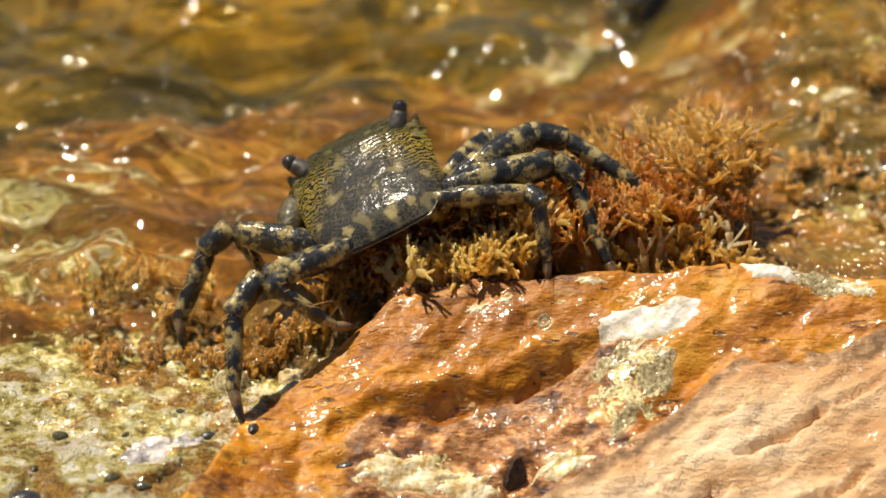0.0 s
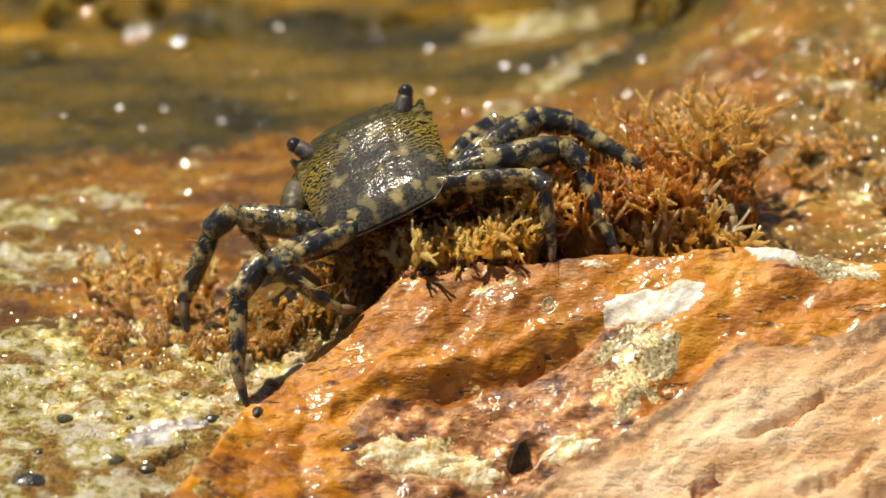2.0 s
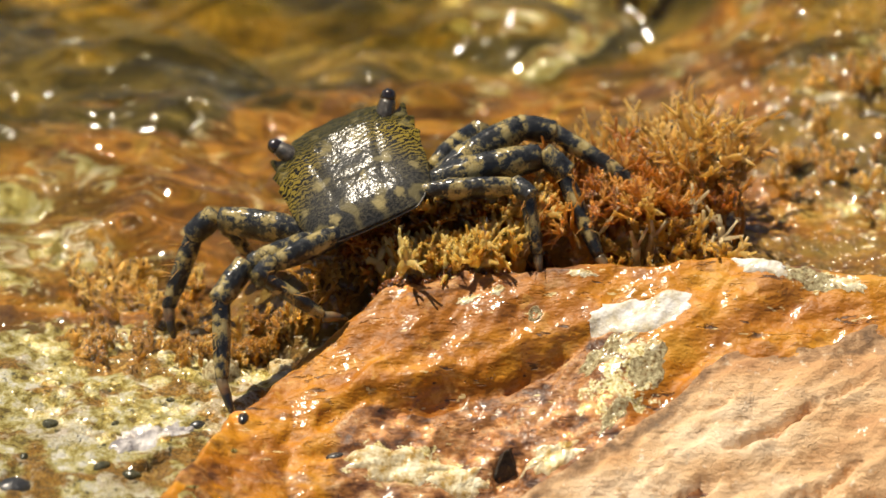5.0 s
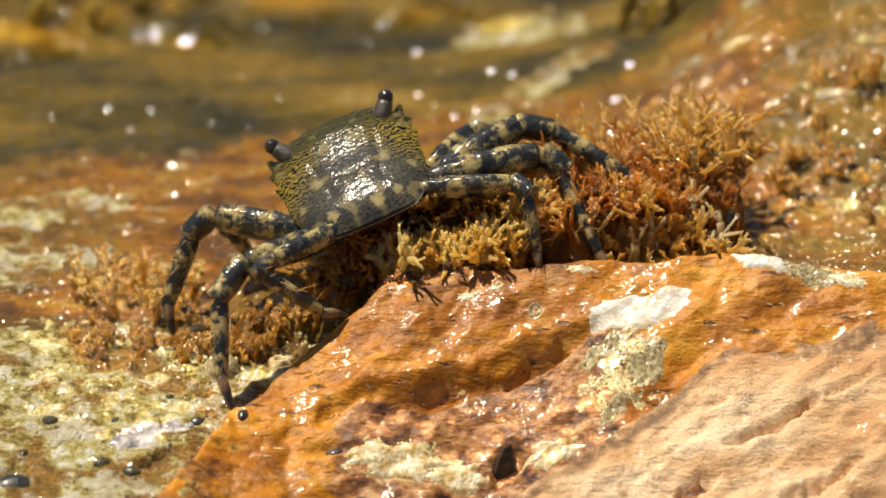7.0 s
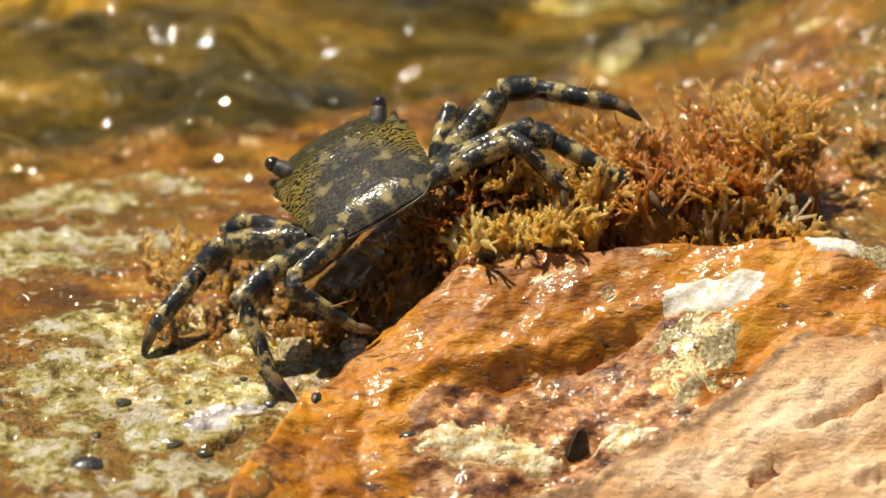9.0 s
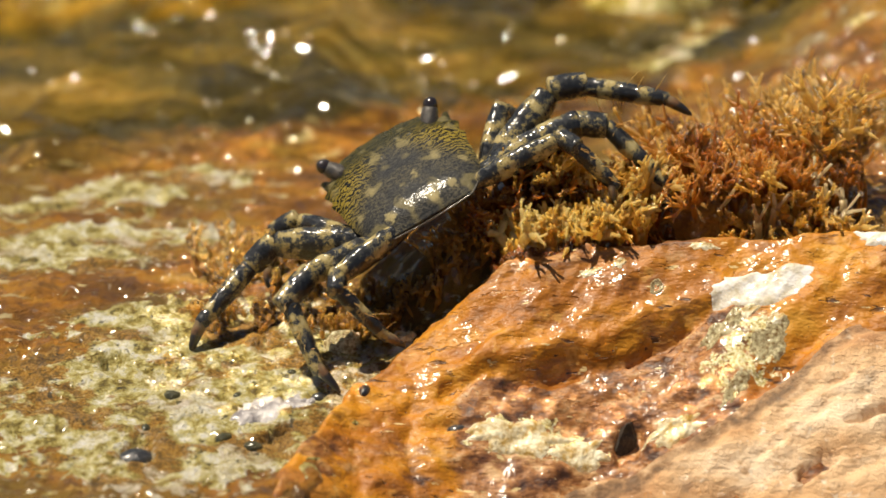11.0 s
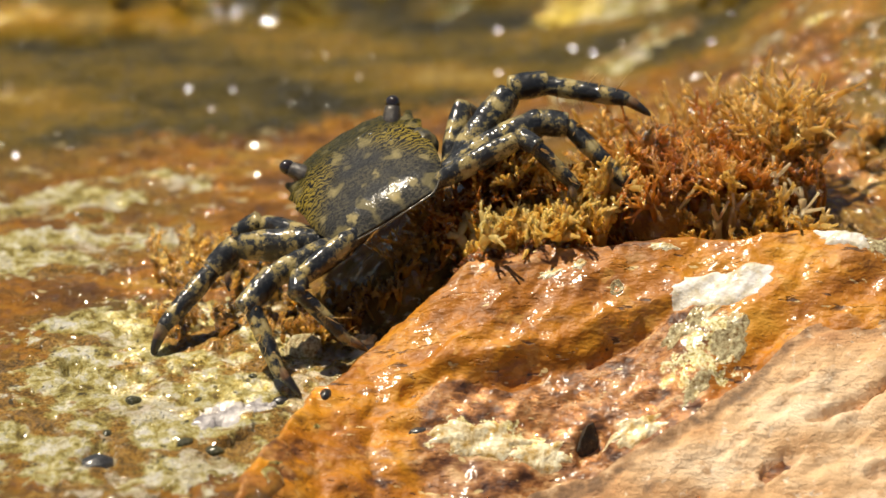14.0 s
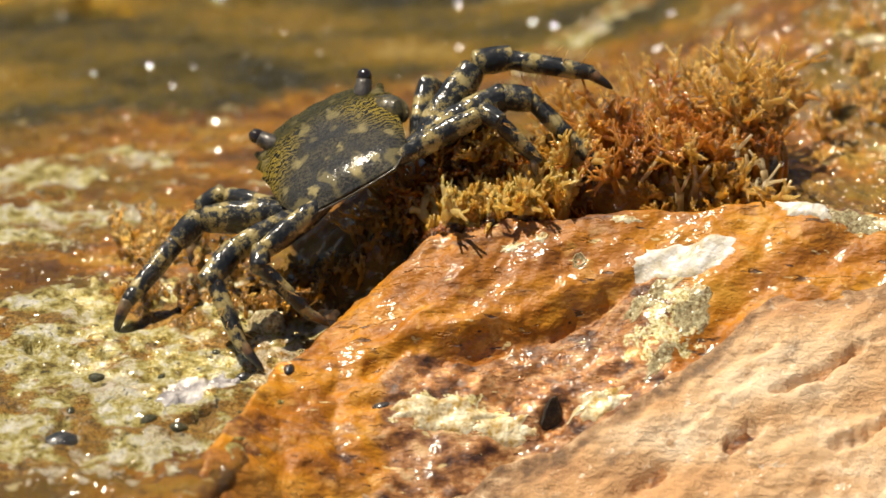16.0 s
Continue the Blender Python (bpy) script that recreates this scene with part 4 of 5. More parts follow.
def make_crab():
    pincers = {}
    crab = tagged(new("crab"), "wet dark marbled shore crab with mottled yellow legs on the rock", "crab")
    crab.matrix_basis = BODY[0][1]
    part("carapace", carapace_mesh(), None, crab, "dark grey-green shell with fine yellow lines and pale spots")
    part("hind_rim", hind_rim_mesh(), None, crab, "pale grey rim along the hind edge")
    part("underside", underside_mesh(), None, crab, "brown underside")
    for s in (-1, 1):
        pts = [Vector((8.2 * s, 8.6, 0.3)), Vector((9.4 * s, 9.9, 1.2)), Vector((10.3 * s, 10.8, 2.1)), Vector((10.8 * s, 11.3, 2.6))]
        vs, fs = tube(pts, (1.9, 1.7, 1.5, 1.3), 14)
        stalk = part("eye_stalk", solid("eye_stalk", scaled(vs), fs, STALK), None, crab, "grey eye stalk")
        bm = bmesh.new()
        bmesh.ops.create_uvsphere(bm, u_segments=20, v_segments=14, radius=1.42 * MM)
        for v in bm.verts:
            v.co = Matrix.Rotation(0.5 * s, 3, "Y") @ Vector((v.co.x, v.co.y, v.co.z * 1.15)) + Vector((10.95 * s, 11.5, 2.75)) * MM
        part("eye", bm, EYE_BLACK, stalk, "glossy black eye")
        # pincer folded beside the front corner
        palm = segment("pincer", 9.5, ((0, 2.0, 1.8), (0.3, 3.2, 2.9), (0.65, 3.2, 2.8), (1, 1.7, 1.4)), PALM)
        ob = part("pincer", palm, None, crab, "folded dark olive pincer")
        ob.matrix_basis = PINCER_WAYS[s][0][1]
        pincers[s] = ob
        for k, up in ((0, 1.1), (1, -1.1)):
            fin = part("finger", segment("finger", 5.5, ((0, 1.2, 1.0), (0.5, 0.9, 0.75), (1, 0.15, 0.15)), CLAW_TIP), None, ob)
            fin.matrix_basis = pose(8.6 * MM, 0, up * MM, 0, -7 * (1 if up > 0 else -1), 0)
    rng = random.Random(5)
    limbs = {}
    for key, states in LEG_STATES.items():
        g = GIRTH[key]
        size = [sum((Vector(s[i + 2]) - Vector(s[i + 1])).length for s in states) / len(states) for i in range(4)]
        pieces = []
        thigh = segment("thigh", size[0] + 3.4, ((0, g[0] * 0.5, g[0] * 0.45), (0.13, g[0] * 0.7, g[0] * 0.6), (0.35, g[0], g[0] * 0.75), (0.72, g[0] * 0.98, g[0] * 0.74), (0.9, g[0] * 0.82, g[0] * 0.64), (1, g[0] * 0.7, g[0] * 0.55)), LEG, teeth=7)
        wrist = segment("wrist", size[1] + 2.4, ((0, g[1] * 0.95, g[1] * 0.8), (0.5, g[1] * 1.05, g[1] * 0.9), (1, g[1] * 0.95, g[1] * 0.8)), LEG)
        shin = segment("shin", size[2] + 1.6, ((0, g[2] * 0.85, g[2] * 0.72), (0.3, g[2], g[2] * 0.85), (0.75, g[2] * 0.9, g[2] * 0.75), (1, g[2] * 0.66, g[2] * 0.55)), SHIN)
        claw = segment("claw", size[3] + 0.3, ((0, g[3] * 1.12, g[3] * 0.9), (0.4, g[3] * 1.0, g[3] * 0.8), (0.8, g[3] * 0.65, g[3] * 0.5), (1, 0.2, 0.2)), CLAW, curve=0.25)
        for nm, me in (("leg_thigh", thigh), ("leg_wrist", wrist), ("leg_shin", shin), ("leg_claw", claw)):
            pieces.append(part(nm, me, None, crab))
        part("bristles", bristle_mesh(rng, size[2], g[2], 16, 3.2), None, pieces[2], "amber bristles")
        limbs[key] = pieces
    return crab, limbs, pincers


crab, limbs, pincers = make_crab()


# ---- seaweed ----
def frond_mesh(name, rng, material, height, thick, forks=3, spread=0.68):
    """A gelatinous weed frond on its origin: a bent stem with side branches, each beset with short knobs."""
    pieces = []

    def stalk(p, d, length, r, flat=0.7):
        """A knotty tapering tube; gives back its middle line."""
        side = Vector((rng.gauss(0, 1), rng.gauss(0, 1), rng.gauss(0, 0.4))) * length * 0.12
        n = 5
        line = [p + d * length * k / (n - 1) + side * math.sin(math.pi * k / (n - 1)) for k in range(n)]
        girth = [r * f * rng.uniform(0.8, 1.25) for f in (0.95, 1.0, 0.95, 0.9, 0.55)]
        pieces.append(tube(line, girth, 6, flat))
        return line

    def veer(d, amount):
        return (d + Vector((rng.gauss(0, 1), rng.gauss(0, 1), rng.gauss(0.15, 0.5))) * amount).normalized()

    def grow(p, d, length, r, level):
        line = stalk(p, d, length, r)
        for k in range(4 + forks if level == 2 else rng.randint(2, 4)):
            f = rng.uniform(0.3, 0.97) if level == 2 else rng.uniform(0.35, 1.0)
            q = line[0].lerp(line[-1], f) if f > 0.99 else line[int(f * 4)].lerp(line[int(f * 4) + 1], f * 4 % 1)
            n = veer(d, spread)
            if level > 1:
                grow(q, n, length * rng.uniform(0.28, 0.5) * (1.25 - 0.5 * f), r * 0.82, level - 1)
            else:
                stalk(q, n, length * rng.uniform(0.25, 0.5), r * rng.uniform(0.6, 0.95), 0.55)

    up = Vector((rng.uniform(-0.2, 0.2), rng.uniform(-0.2, 0.2), 1)).normalized()
    grow(Vector((0, 0, -0.6)), up, height, thick, 2)
    vs, fs = joined(pieces)
    return solid(name, scaled(vs), fs, material)


def blade_mesh(name, rng, material, height, width, levels=3):
    """A flat forking frond on its origin: strap-like pieces that split again and again and end in blunt lobes."""
    pieces = []

    def strap(p, d, face, length, w0, w1):
        side = d.cross(face).normalized()
        bend = face * length * rng.uniform(-0.2, 0.2)
        vs, fs, n = [], [], 5
        for k in range(n):
            u = k / (n - 1)
            q = p + d * length * u + bend * math.sin(math.pi * u * 0.5)
            w = (w0 + (w1 - w0) * u) * (1 + 0.12 * math.sin(7 * u + w0 * 40))
            th = 0.26 * w + 0.1
            for j in range(6):
                g = math.pi * j / 3
                vs.append(q + side * (w * math.cos(g)) + face * (th * math.sin(g)))
        for k in range(n - 1):
            for j in range(6):
                m = (j + 1) % 6
                fs.append((k * 6 + j, k * 6 + m, k * 6 + 6 + m, k * 6 + 6 + j))
        fs += [(5, 4, 3, 2, 1, 0), tuple(range((n - 1) * 6, n * 6))]
        pieces.append((vs, fs))
        return p + d * length + bend

    def fork(p, d, face, length, w, level):
        end = strap(p, d, face, length, w * 0.75, w * (1.15 if level else 0.5))
        if level == 0:
            return
        side = d.cross(face).normalized()
        count = rng.choice((2, 2, 3))
        for k in range(count):
            lean = (k - (count - 1) / 2) * rng.uniform(0.7, 1.15) + rng.uniform(-0.15, 0.15)
            n = (d + side * lean + face * rng.uniform(-0.45, 0.45)).normalized()
            f = (face - n * face.dot(n) + side * rng.uniform(-0.3, 0.3)).normalized()
            f = (f - n * f.dot(n)).normalized()
            fork(end - d * w * 0.3, n, f, length * rng.uniform(0.5, 0.85), w * rng.uniform(0.65, 0.9), level - 1)

    fork(Vector((0, 0, -0.6)), Vector((rng.uniform(-0.15, 0.15), rng.uniform(-0.15, 0.15), 1)).normalized(), Vector((0, 1, 0)), height * 0.4, width, levels)
    vs, fs = joined(pieces)
    return solid(name, scaled(vs), fs, material)


def surfaces(x, y):
    x, y = np.asarray(x, float), np.asarray(y, float)
    on = (x > -60) & (x < 110) & (y > -95) & (y < 12)
    return np.maximum(bed_height(x, y), np.where(on, ridge_height(x, y), -99))


def surface(x, y):
    return float(surfaces([x], [y])[0])


def tuft(label, cx, cy, rx, ry, turn, count, material, height, thick, seed, forks=3, lean=(0, 0), group="seaweed tufts", beaded=18, flat=False, sway=22, spots_hi=0.6):
    rng = random.Random(seed)
    drops = []
    base = surface(cx, cy)
    top = tagged(new("seaweed"), label, "seaweed", group)
    top.matrix_basis = pose(cx * MM, cy * MM, base * MM)
    kinds = [(blade_mesh if flat else frond_mesh)("frond", rng, material, height * k, thick, forks) for k in (0.7, 0.85, 1.0, 1.15, 0.9, 0.8, 1.05)]
    c, s = math.cos(radians(turn)), math.sin(radians(turn))
    for i in range(count):
        while True:
            u, v = rng.uniform(-1, 1), rng.uniform(-1, 1)
            if u * u + v * v < 1:
                break
        x, y = u * rx * c - v * ry * s, u * rx * s + v * ry * c
        ob = part("frond", rng.choice(kinds), None, top)
        z = surface(cx + x, cy + y) - base
        ob.matrix_basis = pose(x * MM, y * MM, (z - 0.4) * MM, lean[0] + rng.uniform(-sway, sway), lean[1] + rng.uniform(-sway, sway)) @ pose(0, 0, 0, 0, 0, rng.uniform(0, 360))
        spots = ob.data.vertices
        for k in range(beaded):
            v = ob.matrix_basis @ spots[rng.randrange(len(spots))].co / MM
            drops.append(bead(v, 0.2 + (spots_hi - 0.2) * rng.random() ** 2))
    if drops:
        vs, fs = joined(drops)
        ob = part("dew", solid("dew", scaled(vs), fs, DROP), None, top, "clear water beads on the fronds")
        ob.visible_shadow = False
    return top


def bead(p, r):
    """A small round drop."""
    vs = [p + Vector((r * w * math.cos(k * math.pi / 4), r * w * math.sin(k * math.pi / 4), r * h)) for h, w in ((-0.7, 0.7), (0, 1), (0.7, 0.7)) for k in range(8)]
    vs += [p - Vector((0, 0, r)), p + Vector((0, 0, r))]
    fs = [(i * 8 + k, i * 8 + (k + 1) % 8, i * 8 + 8 + (k + 1) % 8, i * 8 + 8 + k) for i in range(2) for k in range(8)]
    fs += [(24, (k + 1) % 8, k) for k in range(8)] + [(25, 16 + k, 16 + (k + 1) % 8) for k in range(8)]
    return vs, fs


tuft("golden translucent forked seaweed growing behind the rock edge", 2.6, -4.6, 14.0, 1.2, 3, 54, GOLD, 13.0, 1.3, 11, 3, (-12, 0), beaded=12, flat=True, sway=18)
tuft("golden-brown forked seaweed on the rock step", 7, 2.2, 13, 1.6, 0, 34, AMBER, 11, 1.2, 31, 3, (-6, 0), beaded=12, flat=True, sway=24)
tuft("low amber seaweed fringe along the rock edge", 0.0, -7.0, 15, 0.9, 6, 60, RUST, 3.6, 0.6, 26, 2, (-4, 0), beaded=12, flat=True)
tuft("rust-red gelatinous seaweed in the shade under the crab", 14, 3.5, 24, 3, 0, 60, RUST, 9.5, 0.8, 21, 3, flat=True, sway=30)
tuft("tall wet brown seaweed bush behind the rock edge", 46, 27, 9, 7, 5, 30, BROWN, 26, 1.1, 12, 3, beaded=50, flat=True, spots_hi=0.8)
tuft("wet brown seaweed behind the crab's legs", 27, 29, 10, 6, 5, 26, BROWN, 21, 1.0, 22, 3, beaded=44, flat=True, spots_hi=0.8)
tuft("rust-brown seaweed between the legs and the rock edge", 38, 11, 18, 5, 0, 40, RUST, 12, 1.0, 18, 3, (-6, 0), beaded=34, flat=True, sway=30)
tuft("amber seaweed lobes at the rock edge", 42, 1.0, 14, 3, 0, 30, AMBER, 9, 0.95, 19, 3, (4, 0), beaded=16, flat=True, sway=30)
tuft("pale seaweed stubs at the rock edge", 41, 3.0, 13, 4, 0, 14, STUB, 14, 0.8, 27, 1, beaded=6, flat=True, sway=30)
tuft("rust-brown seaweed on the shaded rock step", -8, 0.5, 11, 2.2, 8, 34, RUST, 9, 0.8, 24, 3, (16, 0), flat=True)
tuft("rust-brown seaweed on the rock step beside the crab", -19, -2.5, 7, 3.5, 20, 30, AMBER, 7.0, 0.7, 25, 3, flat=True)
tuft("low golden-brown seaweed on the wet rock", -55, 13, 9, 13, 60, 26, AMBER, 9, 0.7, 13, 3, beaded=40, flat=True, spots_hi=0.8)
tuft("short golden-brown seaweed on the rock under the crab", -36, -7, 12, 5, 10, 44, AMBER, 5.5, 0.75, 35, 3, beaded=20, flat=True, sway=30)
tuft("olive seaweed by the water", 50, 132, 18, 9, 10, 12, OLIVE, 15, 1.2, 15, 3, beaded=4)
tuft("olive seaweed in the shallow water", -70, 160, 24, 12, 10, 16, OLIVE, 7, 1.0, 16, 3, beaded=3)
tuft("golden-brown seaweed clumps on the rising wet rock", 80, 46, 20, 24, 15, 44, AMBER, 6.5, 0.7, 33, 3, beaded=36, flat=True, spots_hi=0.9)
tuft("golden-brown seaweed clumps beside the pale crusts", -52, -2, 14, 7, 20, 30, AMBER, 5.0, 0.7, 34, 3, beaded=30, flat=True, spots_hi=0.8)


# ---- crusts and shells ----
def flake(label, cx, cy, cz, tall, wide):
    """A small upright chip of shell with a ragged upper edge."""
    edge = ((-0.3, 0), (0.25, 0.0), (0.42, 0.35), (0.5, 0.62), (0.3, 0.7), (0.28, 0.98), (0.08, 0.86), (-0.12, 0.72), (-0.4, 0.6), (-0.46, 0.3))
    n = len(edge)
    vs = [Vector((x * wide, d + 0.25 * math.sin(3 * z), z * tall)) for d in (-0.22, 0.22) for x, z in edge]
    fs = [tuple(range(n)), tuple(range(2 * n - 1, n - 1, -1))] + [(i, (i + 1) % n, n + (i + 1) % n, n + i)[::-1] for i in range(n)]
    ob = new("shell_chip", solid("shell_chip", scaled(vs), fs, WHITE, False))
    ob.matrix_basis = pose(cx * MM, cy * MM, cz * MM, -18, 6, 12)
    return tagged(ob, label, "shell")


flake("white shell chip caught upright in the golden seaweed", 7.9, -5.8, surface(7.9, -5.8) - 0.4, 11.5, 3.4)


def crust(name, label, cx, cy, rx, ry, turn, rise, material, seed, boxy=2.0, ragged=0.3, hole=0.0, category="crust"):
    """A thin uneven growth that lies on the rock, with its own ragged outline."""
    c, s = math.cos(radians(turn)), math.sin(radians(turn))
    base = surface(cx, cy)
    rings, spokes = 14, 56
    r, a = np.meshgrid(np.arange(1, rings + 1) / rings, np.arange(spokes) / spokes * 2 * math.pi, indexing="ij")
    ca, sa = np.cos(a), np.sin(a)
    k = (np.abs(ca) ** boxy + np.abs(sa) ** boxy) ** (-1 / boxy)
    k = k * (1 + ragged * fbm(2 + 1.6 * ca, seed * 3.7 + 1.6 * sa, 1.0, 3, seed))
    u, v = r * k * rx * ca, r * k * ry * sa
    x, y = u * c - v * s, u * s + v * c
    up = rise * (1 - r ** 6) * (1 + 0.35 * fbm(cx + x, cy + y, 1.4, 2, seed + 5) + 0.6 * fbm(cx + x, cy + y, 3.2, 2, seed + 8))
    if hole:
        up = up * step(hole * 0.5, hole, r)
    z = surfaces(cx + x, cy + y) - base + up - 0.25 * r ** 12
    vs = [Vector((0, 0, rise * (0.2 if hole else 1.0)))] + [Vector(p) for p in np.stack([x, y, z], -1).reshape(-1, 3)]
    fs = []
    for j in range(spokes):
        k = (j + 1) % spokes
        fs.append((0, 1 + j, 1 + k))
        for i in range(rings - 1):
            a, b = 1 + i * spokes, 1 + (i + 1) * spokes
            fs.append((a + j, b + j, b + k, a + k))
    ob = new(name, solid(name, scaled(vs), fs, material))
    ob.matrix_basis = pose(cx * MM, cy * MM, base * MM)
    return tagged(ob, label, category)


crust("shell_crust", "white chalky oyster scar on the orange rock", 35.6, -14.6, 8.6, 3.0, 6, 0.4, WHITE, 1, 2.8, 0.35)
for k, row in enumerate(((29, -20.5, 5.2, 2.0, 22), (37.5, -23.0, 3.6, 2.6, 40), (31.5, -30.0, 3.5, 1.2, 40), (66, -9.2, 4.5, 1.6, -12))):
    crust("lichen_crust", "rough yellow-green crust on the orange rock", *row, 0.22, LICHEN, 10 + k, 2.0, 0.8)
for k, row in enumerate(((33.5, -18.6, 2.2, 1.1, 30), (38.5, -20.2, 1.4, 1.2, 30), (-6, -36, 8.5, 2.8, 4), (4.5, -37.3, 6, 2.0, 0), (21, -35, 5.5, 1.8, 15),
                         (57.5, -7.2, 4.5, 1.9, -14), (73, -10.5, 3, 1.2, -18), (6, -11.6, 2.4, 0.8, 12), (11, -10.8, 1.5, 0.8, 12), (26, -8.2, 2.4, 0.6, 2))):
    crust("cream_crust", "cream shell crust on the orange rock", *row, min(0.7, 0.24 * row[3]), CREAM if k != 5 else WHITE, 30 + k, 2.0, 0.7)
crust("ring_crust", "small yellow ring-shaped barnacle scar on the rock", 17.7, -14.1, 1.3, 1.1, 0, 0.35, LICHEN, 50, 2.0, 0.2, 0.7)
crust("grey_crust", "pale grey-violet crust on the encrusted rock", -51, -34.5, 5.5, 3.6, 25, 0.5, GREY, 52, 2.0, 0.6)
crust("grey_crust", "pale grey-violet crust on the encrusted rock", -44.5, -31.5, 3.0, 2.2, 25, 0.5, GREY, 53, 2.0, 0.6)
crust("limpet", "pale yellowish limpet on the encrusted rock", -37.6, -13.6, 3.4, 3.0, 20, 2.2, LICHEN, 54, 2.2, 0.12, 0.0, "limpet")
crust("barnacle", "yellowish barnacle with a dark opening on the rock", -27, -11.5, 2.4, 2.0, 20, 1.2, CREAM, 55, 2.0, 0.25, 0.5, "barnacle")


def bead_shell(label, px, py, size, turn, material, seed, tall=0.7):
    """A small rounded mussel or periwinkle: a pointed, ribbed dome."""
    rng = random.Random(seed)
    bm = bmesh.new()
    bmesh.ops.create_uvsphere(bm, u_segments=18, v_segments=12, radius=1.0)
    for v in bm.verts:
        p = v.co.copy()
        taper = 1 - 0.35 * max(0.0, p.x)
        ridge_line = 1 + 0.03 * math.sin(9 * math.atan2(p.z, p.y))
        v.co = Vector((p.x * size * 1.15, p.y * size * 0.75 * taper * ridge_line, p.z * size * tall * taper * ridge_line)) * MM
    ob = part("mussel", bm, material, None)
    ob.matrix_basis = pose(px * MM, py * MM, (surface(px, py) - size * tall * 0.3) * MM, rng.uniform(-15, 15), rng.uniform(-20, 20), turn)
    return tagged(ob, label, "mussel", "small shells on the rock")


for k, (px, py, size, turn, mat) in enumerate(((-40.8, -29.0, 1.5, 20, BLACK), (-32.9, -30.2, 1.3, 70, BLACK), (-66.7, -30.1, 1.5, 10, GREEN), (-55.2, -29.5, 0.8, 50, GREEN),
                                               (-70.4, -39.9, 1.1, 80, GREEN), (-56.8, -42.6, 1.4, 30, GREEN), (-51.5, -45.8, 1.5, 0, GREEN), (-46, -22, 0.8, 20, GREEN))):
    bead_shell("small wet %s shell in a hollow of the rock" % ("black" if mat == BLACK else "dark green"), px, py, size, turn, mat, 60 + k)


def broken_shell(label, px, py, size, turn):
    """A mussel half broken along flat faces, standing on its narrow end."""
    bm = bmesh.new()
    bmesh.ops.create_icosphere(bm, subdivisions=4, radius=1.0)
    cuts = ((Vector((0.75, -0.2, 0.6)).normalized(), 0.5), (Vector((-0.85, 0.1, 0.35)).normalized(), 0.55), (Vector((0.1, -0.9, 0.3)).normalized(), 0.45), (Vector((-0.2, 0.3, 0.9)).normalized(), 0.72))
    for v in bm.verts:
        p = v.co.copy()
        for n, d in cuts:
            over = p.dot(n) - d
            if over > 0:
                p -= n * over * 0.92
        p *= 1 + 0.05 * math.sin(11 * p.z + 3 * p.x)
        v.co = Vector((p.x * 0.95, p.y * 0.7, p.z * 1.7 + 0.25 * p.x)) * size * MM
    ob = part("mussel", bm, DULL, None)
    ob.matrix_basis = pose(px * MM, py * MM, (surface(px, py) + size * 0.5) * MM, 0, 8, turn)
    return tagged(ob, label, "mussel", "small shells on the rock")


# black dome added to stand in for the shade inside the pit
bead_shell("black hollow mussel shell sunk in a pit of the pale rock", -71.4, -47.4, 3.0, 15, BLACK, 93, 0.5)
broken_shell("dark broken mussel shell wedged upright in the rock", 12.6, -34.4, 2.5, 12)
bead_shell("small dark mussel shell lying in a crack", -17, -34.9, 1.5, 10, BLACK, 91, 0.5)


def beads(label, seed, count, areas, lo=0.35, hi=1.1):
    """Drops and bubbles of water that lie on the wet rock: too many to count."""
    rng = np.random.RandomState(seed)
    x, y, r = [], [], []
    for cx, cy, rx, ry, share in areas:
        n = int(count * share)
        a, q = rng.uniform(0, 2 * math.pi, n), np.sqrt(rng.uniform(0, 1, n))
        x += list(cx + rx * q * np.cos(a))
        y += list(cy + ry * q * np.sin(a))
        r += list(lo + (hi - lo) * rng.uniform(0, 1, n) ** 1.5)
    z = surfaces(x, y)
    vs, fs = [], []
    for px, py, pz, s in zip(x, y, z, r):
        n = len(vs)
        for i, (h, w) in enumerate(((-0.3, 1.05), (0.1, 0.95), (0.32, 0.7), (0.45, 0.36))):
            vs += [Vector((px + s * w * math.cos(k * math.pi / 5), py + s * w * math.sin(k * math.pi / 5), pz + s * h)) for k in range(10)]
        vs.append(Vector((px, py, pz + s * 0.5)))
        for i in range(3):
            for k in range(10):
                m = (k + 1) % 10
                fs.append((n + i * 10 + k, n + i * 10 + m, n + i * 10 + 10 + m, n + i * 10 + 10 + k))
        fs += [(n + 30 + k, n + 30 + (k + 1) % 10, n + 40) for k in range(10)]
    ob = new("water_drops", solid("water_drops", scaled(vs), fs, DROP))
    ob.visible_shadow = False
    return tagged(ob, label, "water", kind="stuff")


beads("clear water drops and bubbles on the wet rock", 4, 3400,
      ((78, 30, 28, 30, 0.4), (66, 66, 34, 30, 0.3), (-54, 6, 20, 20, 0.14), (-46, 50, 40, 22, 0.03), (12, -31, 24, 6, 0.03), (-50, -20, 22, 16, 0.05), (40, 10, 18, 6, 0.03)), 0.35, 1.9)


# ---- movement ----
def body_at(t):
    rows = BODY
    if t <= rows[0][0]:
        return rows[0][1]
    for (a, m), (b, n) in zip(rows, rows[1:]):
        if t <= b:
            k = (t - a) / (b - a)
            return Matrix.LocRotScale(m.translation.lerp(n.translation, k), m.to_quaternion().slerp(n.to_quaternion(), k), None)
    return rows[-1][1]


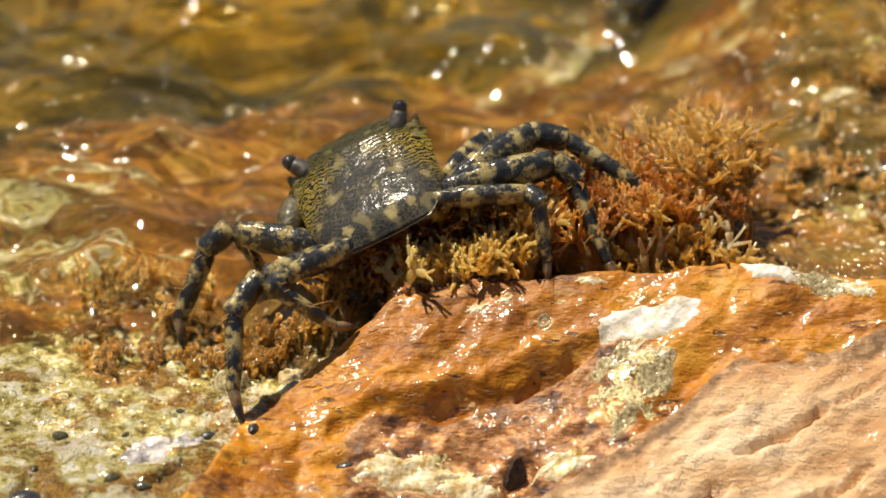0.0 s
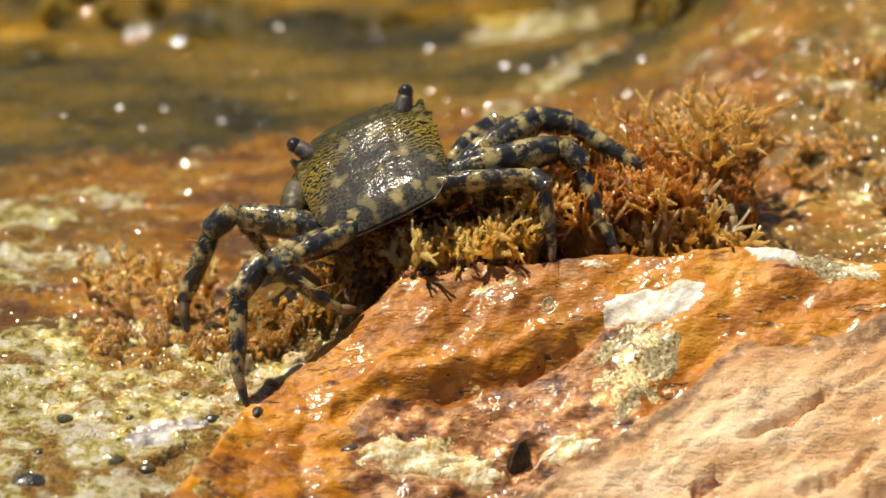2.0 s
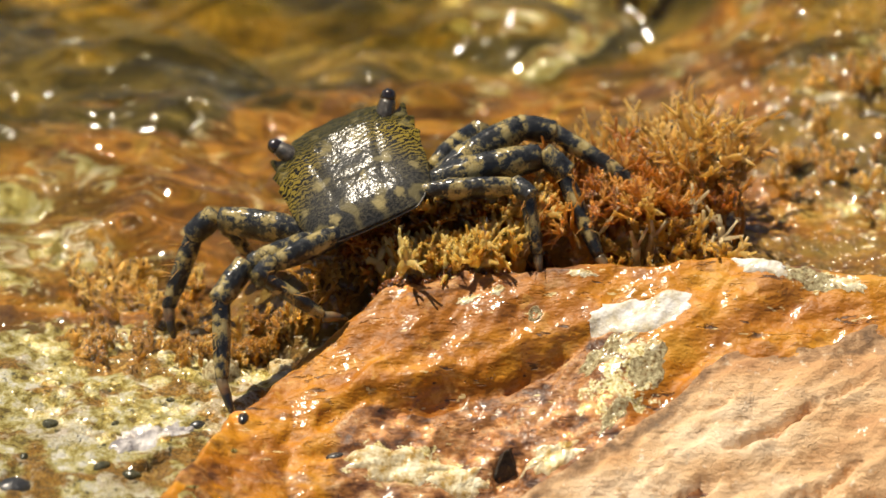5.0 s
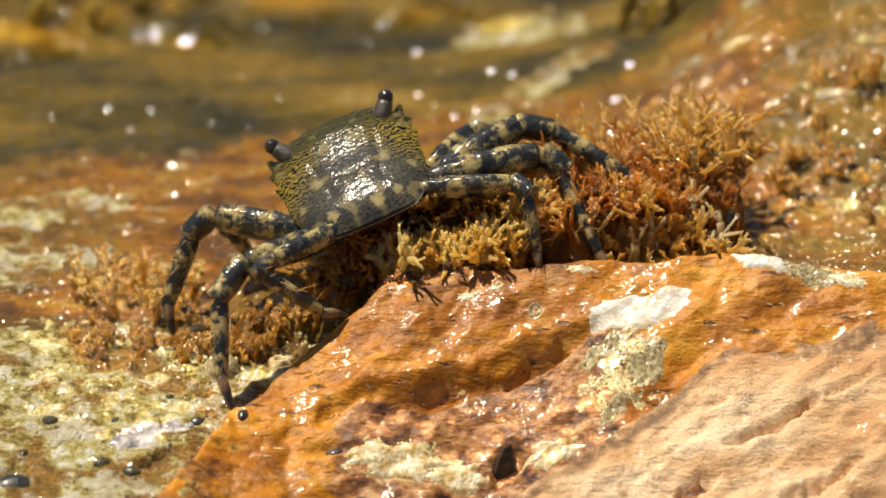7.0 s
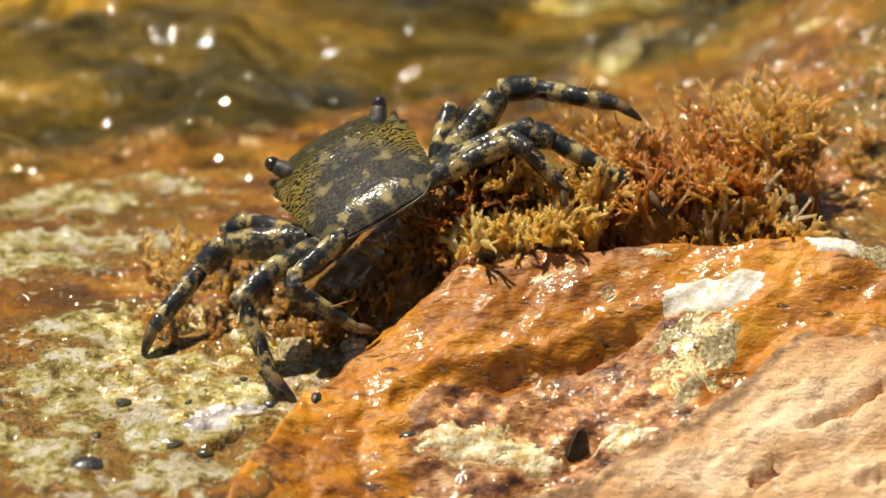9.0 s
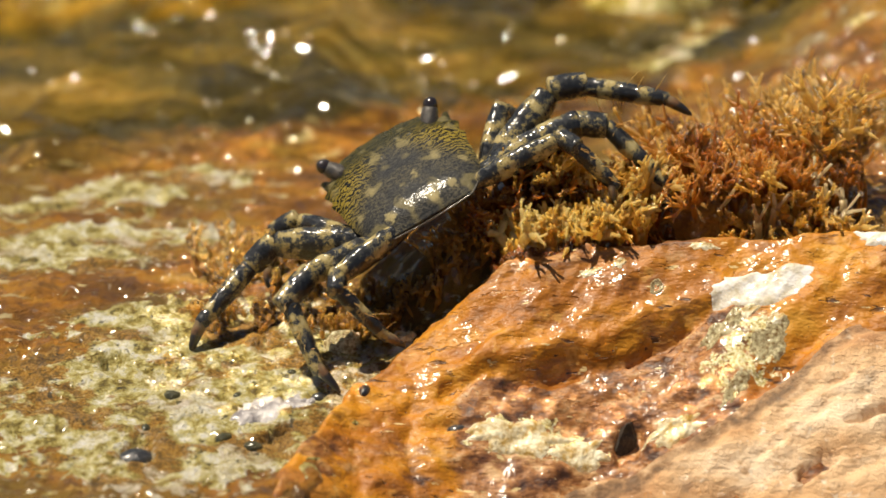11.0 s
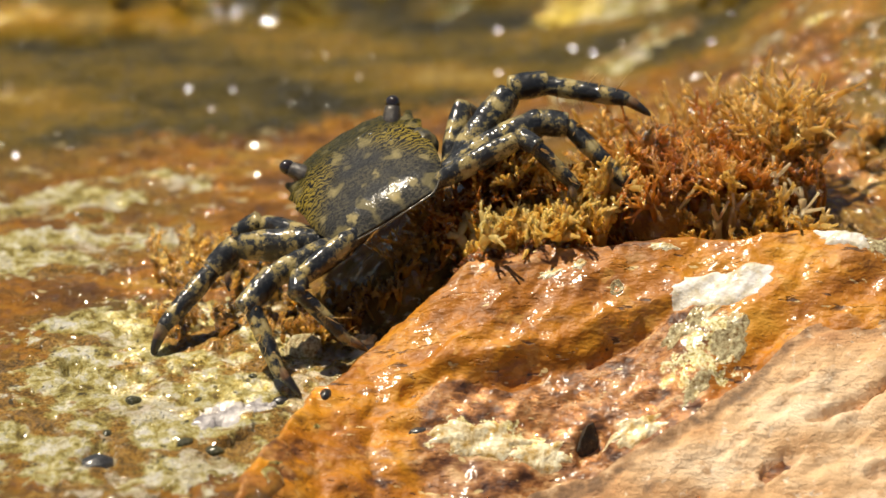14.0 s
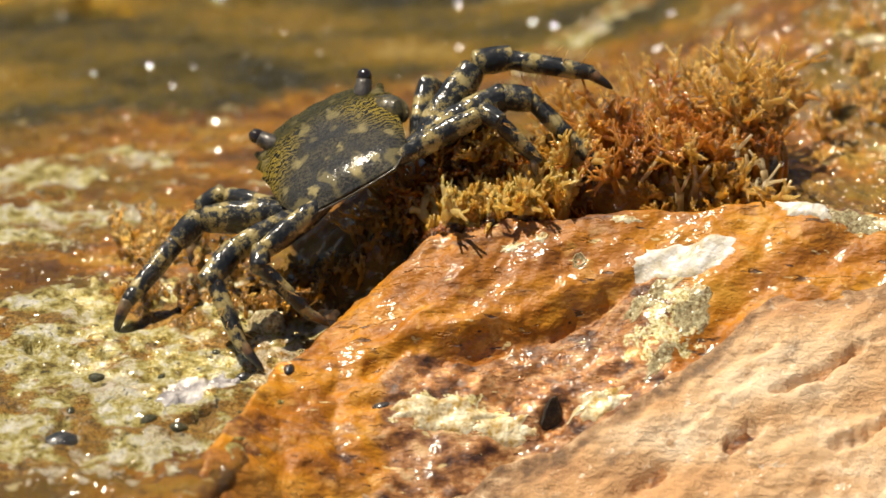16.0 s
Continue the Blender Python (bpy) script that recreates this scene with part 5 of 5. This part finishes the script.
def limb_rows(states, hip, times):
    """Poses of the four pieces in the crab's space at each time: feet stay on the rock, hips go with the body."""
    share = (1.0, 0.75, 0.65, 0.25, 0.0)
    rows = [[], [], [], []]
    for t in times:
        if t <= states[0][0]:
            a = b = states[0]
            k = 0.0
        elif t >= states[-1][0]:
            a = b = states[-1]
            k = 0.0
        else:
            i = max(n for n in range(len(states) - 1) if states[n][0] <= t)
            a, b = states[i], states[i + 1]
            k = (t - a[0]) / (b[0] - a[0])
            if i == 0:
                k = max(0.0, (t - REST) / (b[0] - REST)) if b[0] > REST else k
        k = k * k * (3 - 2 * k)
        body = body_at(t)
        now = body @ hip
        # a pose that is held is moved with the body from the time at which it was taken
        ta, tb = (a[0] if len(states) and a is not states[-1] else 12.5), (b[0] if b is not states[-1] else 12.5)
        was = (body_at(ta) @ hip).lerp(body_at(tb) @ hip, k)
        js = [(Vector(p) * MM).lerp(Vector(q) * MM, k) + (now - was) * w for p, q, w in zip(a[1:], b[1:], share)]
        js[0] = now
        inv = body.inverted()
        js = [inv @ j for j in js]
        for i in range(4):
            x = (js[i + 1] - js[i]).normalized()
            y = Vector((0, 0, 1)).cross(x)
            if i == 0 and y.length < 0.2:
                y = Vector((0, 1, 0))
            y = (y - x * y.dot(x)).normalized()
            z = x.cross(y)
            m = Matrix((x, y, z)).transposed().to_4x4()
            m.translation = js[i] - x * (0, 1.1, 1.0, 0.5)[i] * MM - x * (2.6 * MM if i == 0 else 0)
            rows[i].append((t, m))
    return rows


REST = 7.7
LEVEL = [  # seconds, drift x, drift y, level of the sea in millimetres
    (0, 0, 0, -31.8), (0.3, 12, 12, -34.8), (0.6, 20, 20, -37.8), (1.5, 40, 28, -38.3), (2.3, 52, 22, -38.6), (3.0, 40, 10, -38.3), (3.3, 30, 2, -37.0),
    (4.1, 14, -10, -31.8), (4.9, 20, 0, -33.8), (5.3, 30, 12, -35.8), (5.6, 40, 18, -37.8), (7.5, 60, 20, -38.6), (8.8, 48, 4, -38.3), (9.2, 36, -6, -34.8),
    (9.8, 22, -14, -31.8), (10.6, 26, -2, -34.8), (11.2, 38, 14, -37.8), (12.0, 50, 20, -38.5), (13.4, 56, 14, -38.3), (13.75, 52, 8, -37.0),
    (14.2, 50, 14, -38.3), (15.0, 44, 20, -38.6), (16.0, 36, 16, -38.3),
]
WASH = [  # seconds, and the wave's way from its highest place
    (0, 0, 0, 0), (0.15, 5, 8, -1.6), (0.3, 9, 28, -6), (0.5, 12, 60, -15), (0.8, 12, 90, -27), (1.6, 8, 95, -28), (3.0, 0, 80, -26), (3.3, 0, 70, -20),
    (4.1, 0, 0, 0), (4.9, 5, 10, -2), (5.3, 8, 24, -5.5), (5.5, 10, 44, -11), (5.8, 12, 90, -27), (7.2, 8, 95, -28), (8.8, 0, 85, -26), (9.0, 0, 60, -14),
    (9.2, 0, 30, -4.5), (9.8, 0, 0, 0), (10.6, 5, 20, -4), (11.1, 10, 70, -20), (11.4, 10, 92, -28), (16, 8, 95, -28),
]


def motions():
    walk(crab, BODY)
    for s, ob in pincers.items():
        walk(ob, PINCER_WAYS[s])
    times = sorted({t for t, m in BODY} | {7.7, 7.9, 8.1, 8.2, 8.3, 8.4, 8.6, 8.7, 8.8, 8.9, 9.6, 9.8})
    for key, pieces in limbs.items():
        states = LEG_STATES[key]
        hip = body_at(states[0][0]).inverted() @ (Vector(states[0][1]) * MM)
        for ob, rows in zip(pieces, limb_rows(states, hip, times)):
            walk(ob, rows)
    walk(water, [(t, pose(x * MM, y * MM, z * MM)) for t, x, y, z in LEVEL])
    walk(wave, [(t, pose(x * MM, y * MM, z * MM)) for t, x, y, z in WASH])


motions()
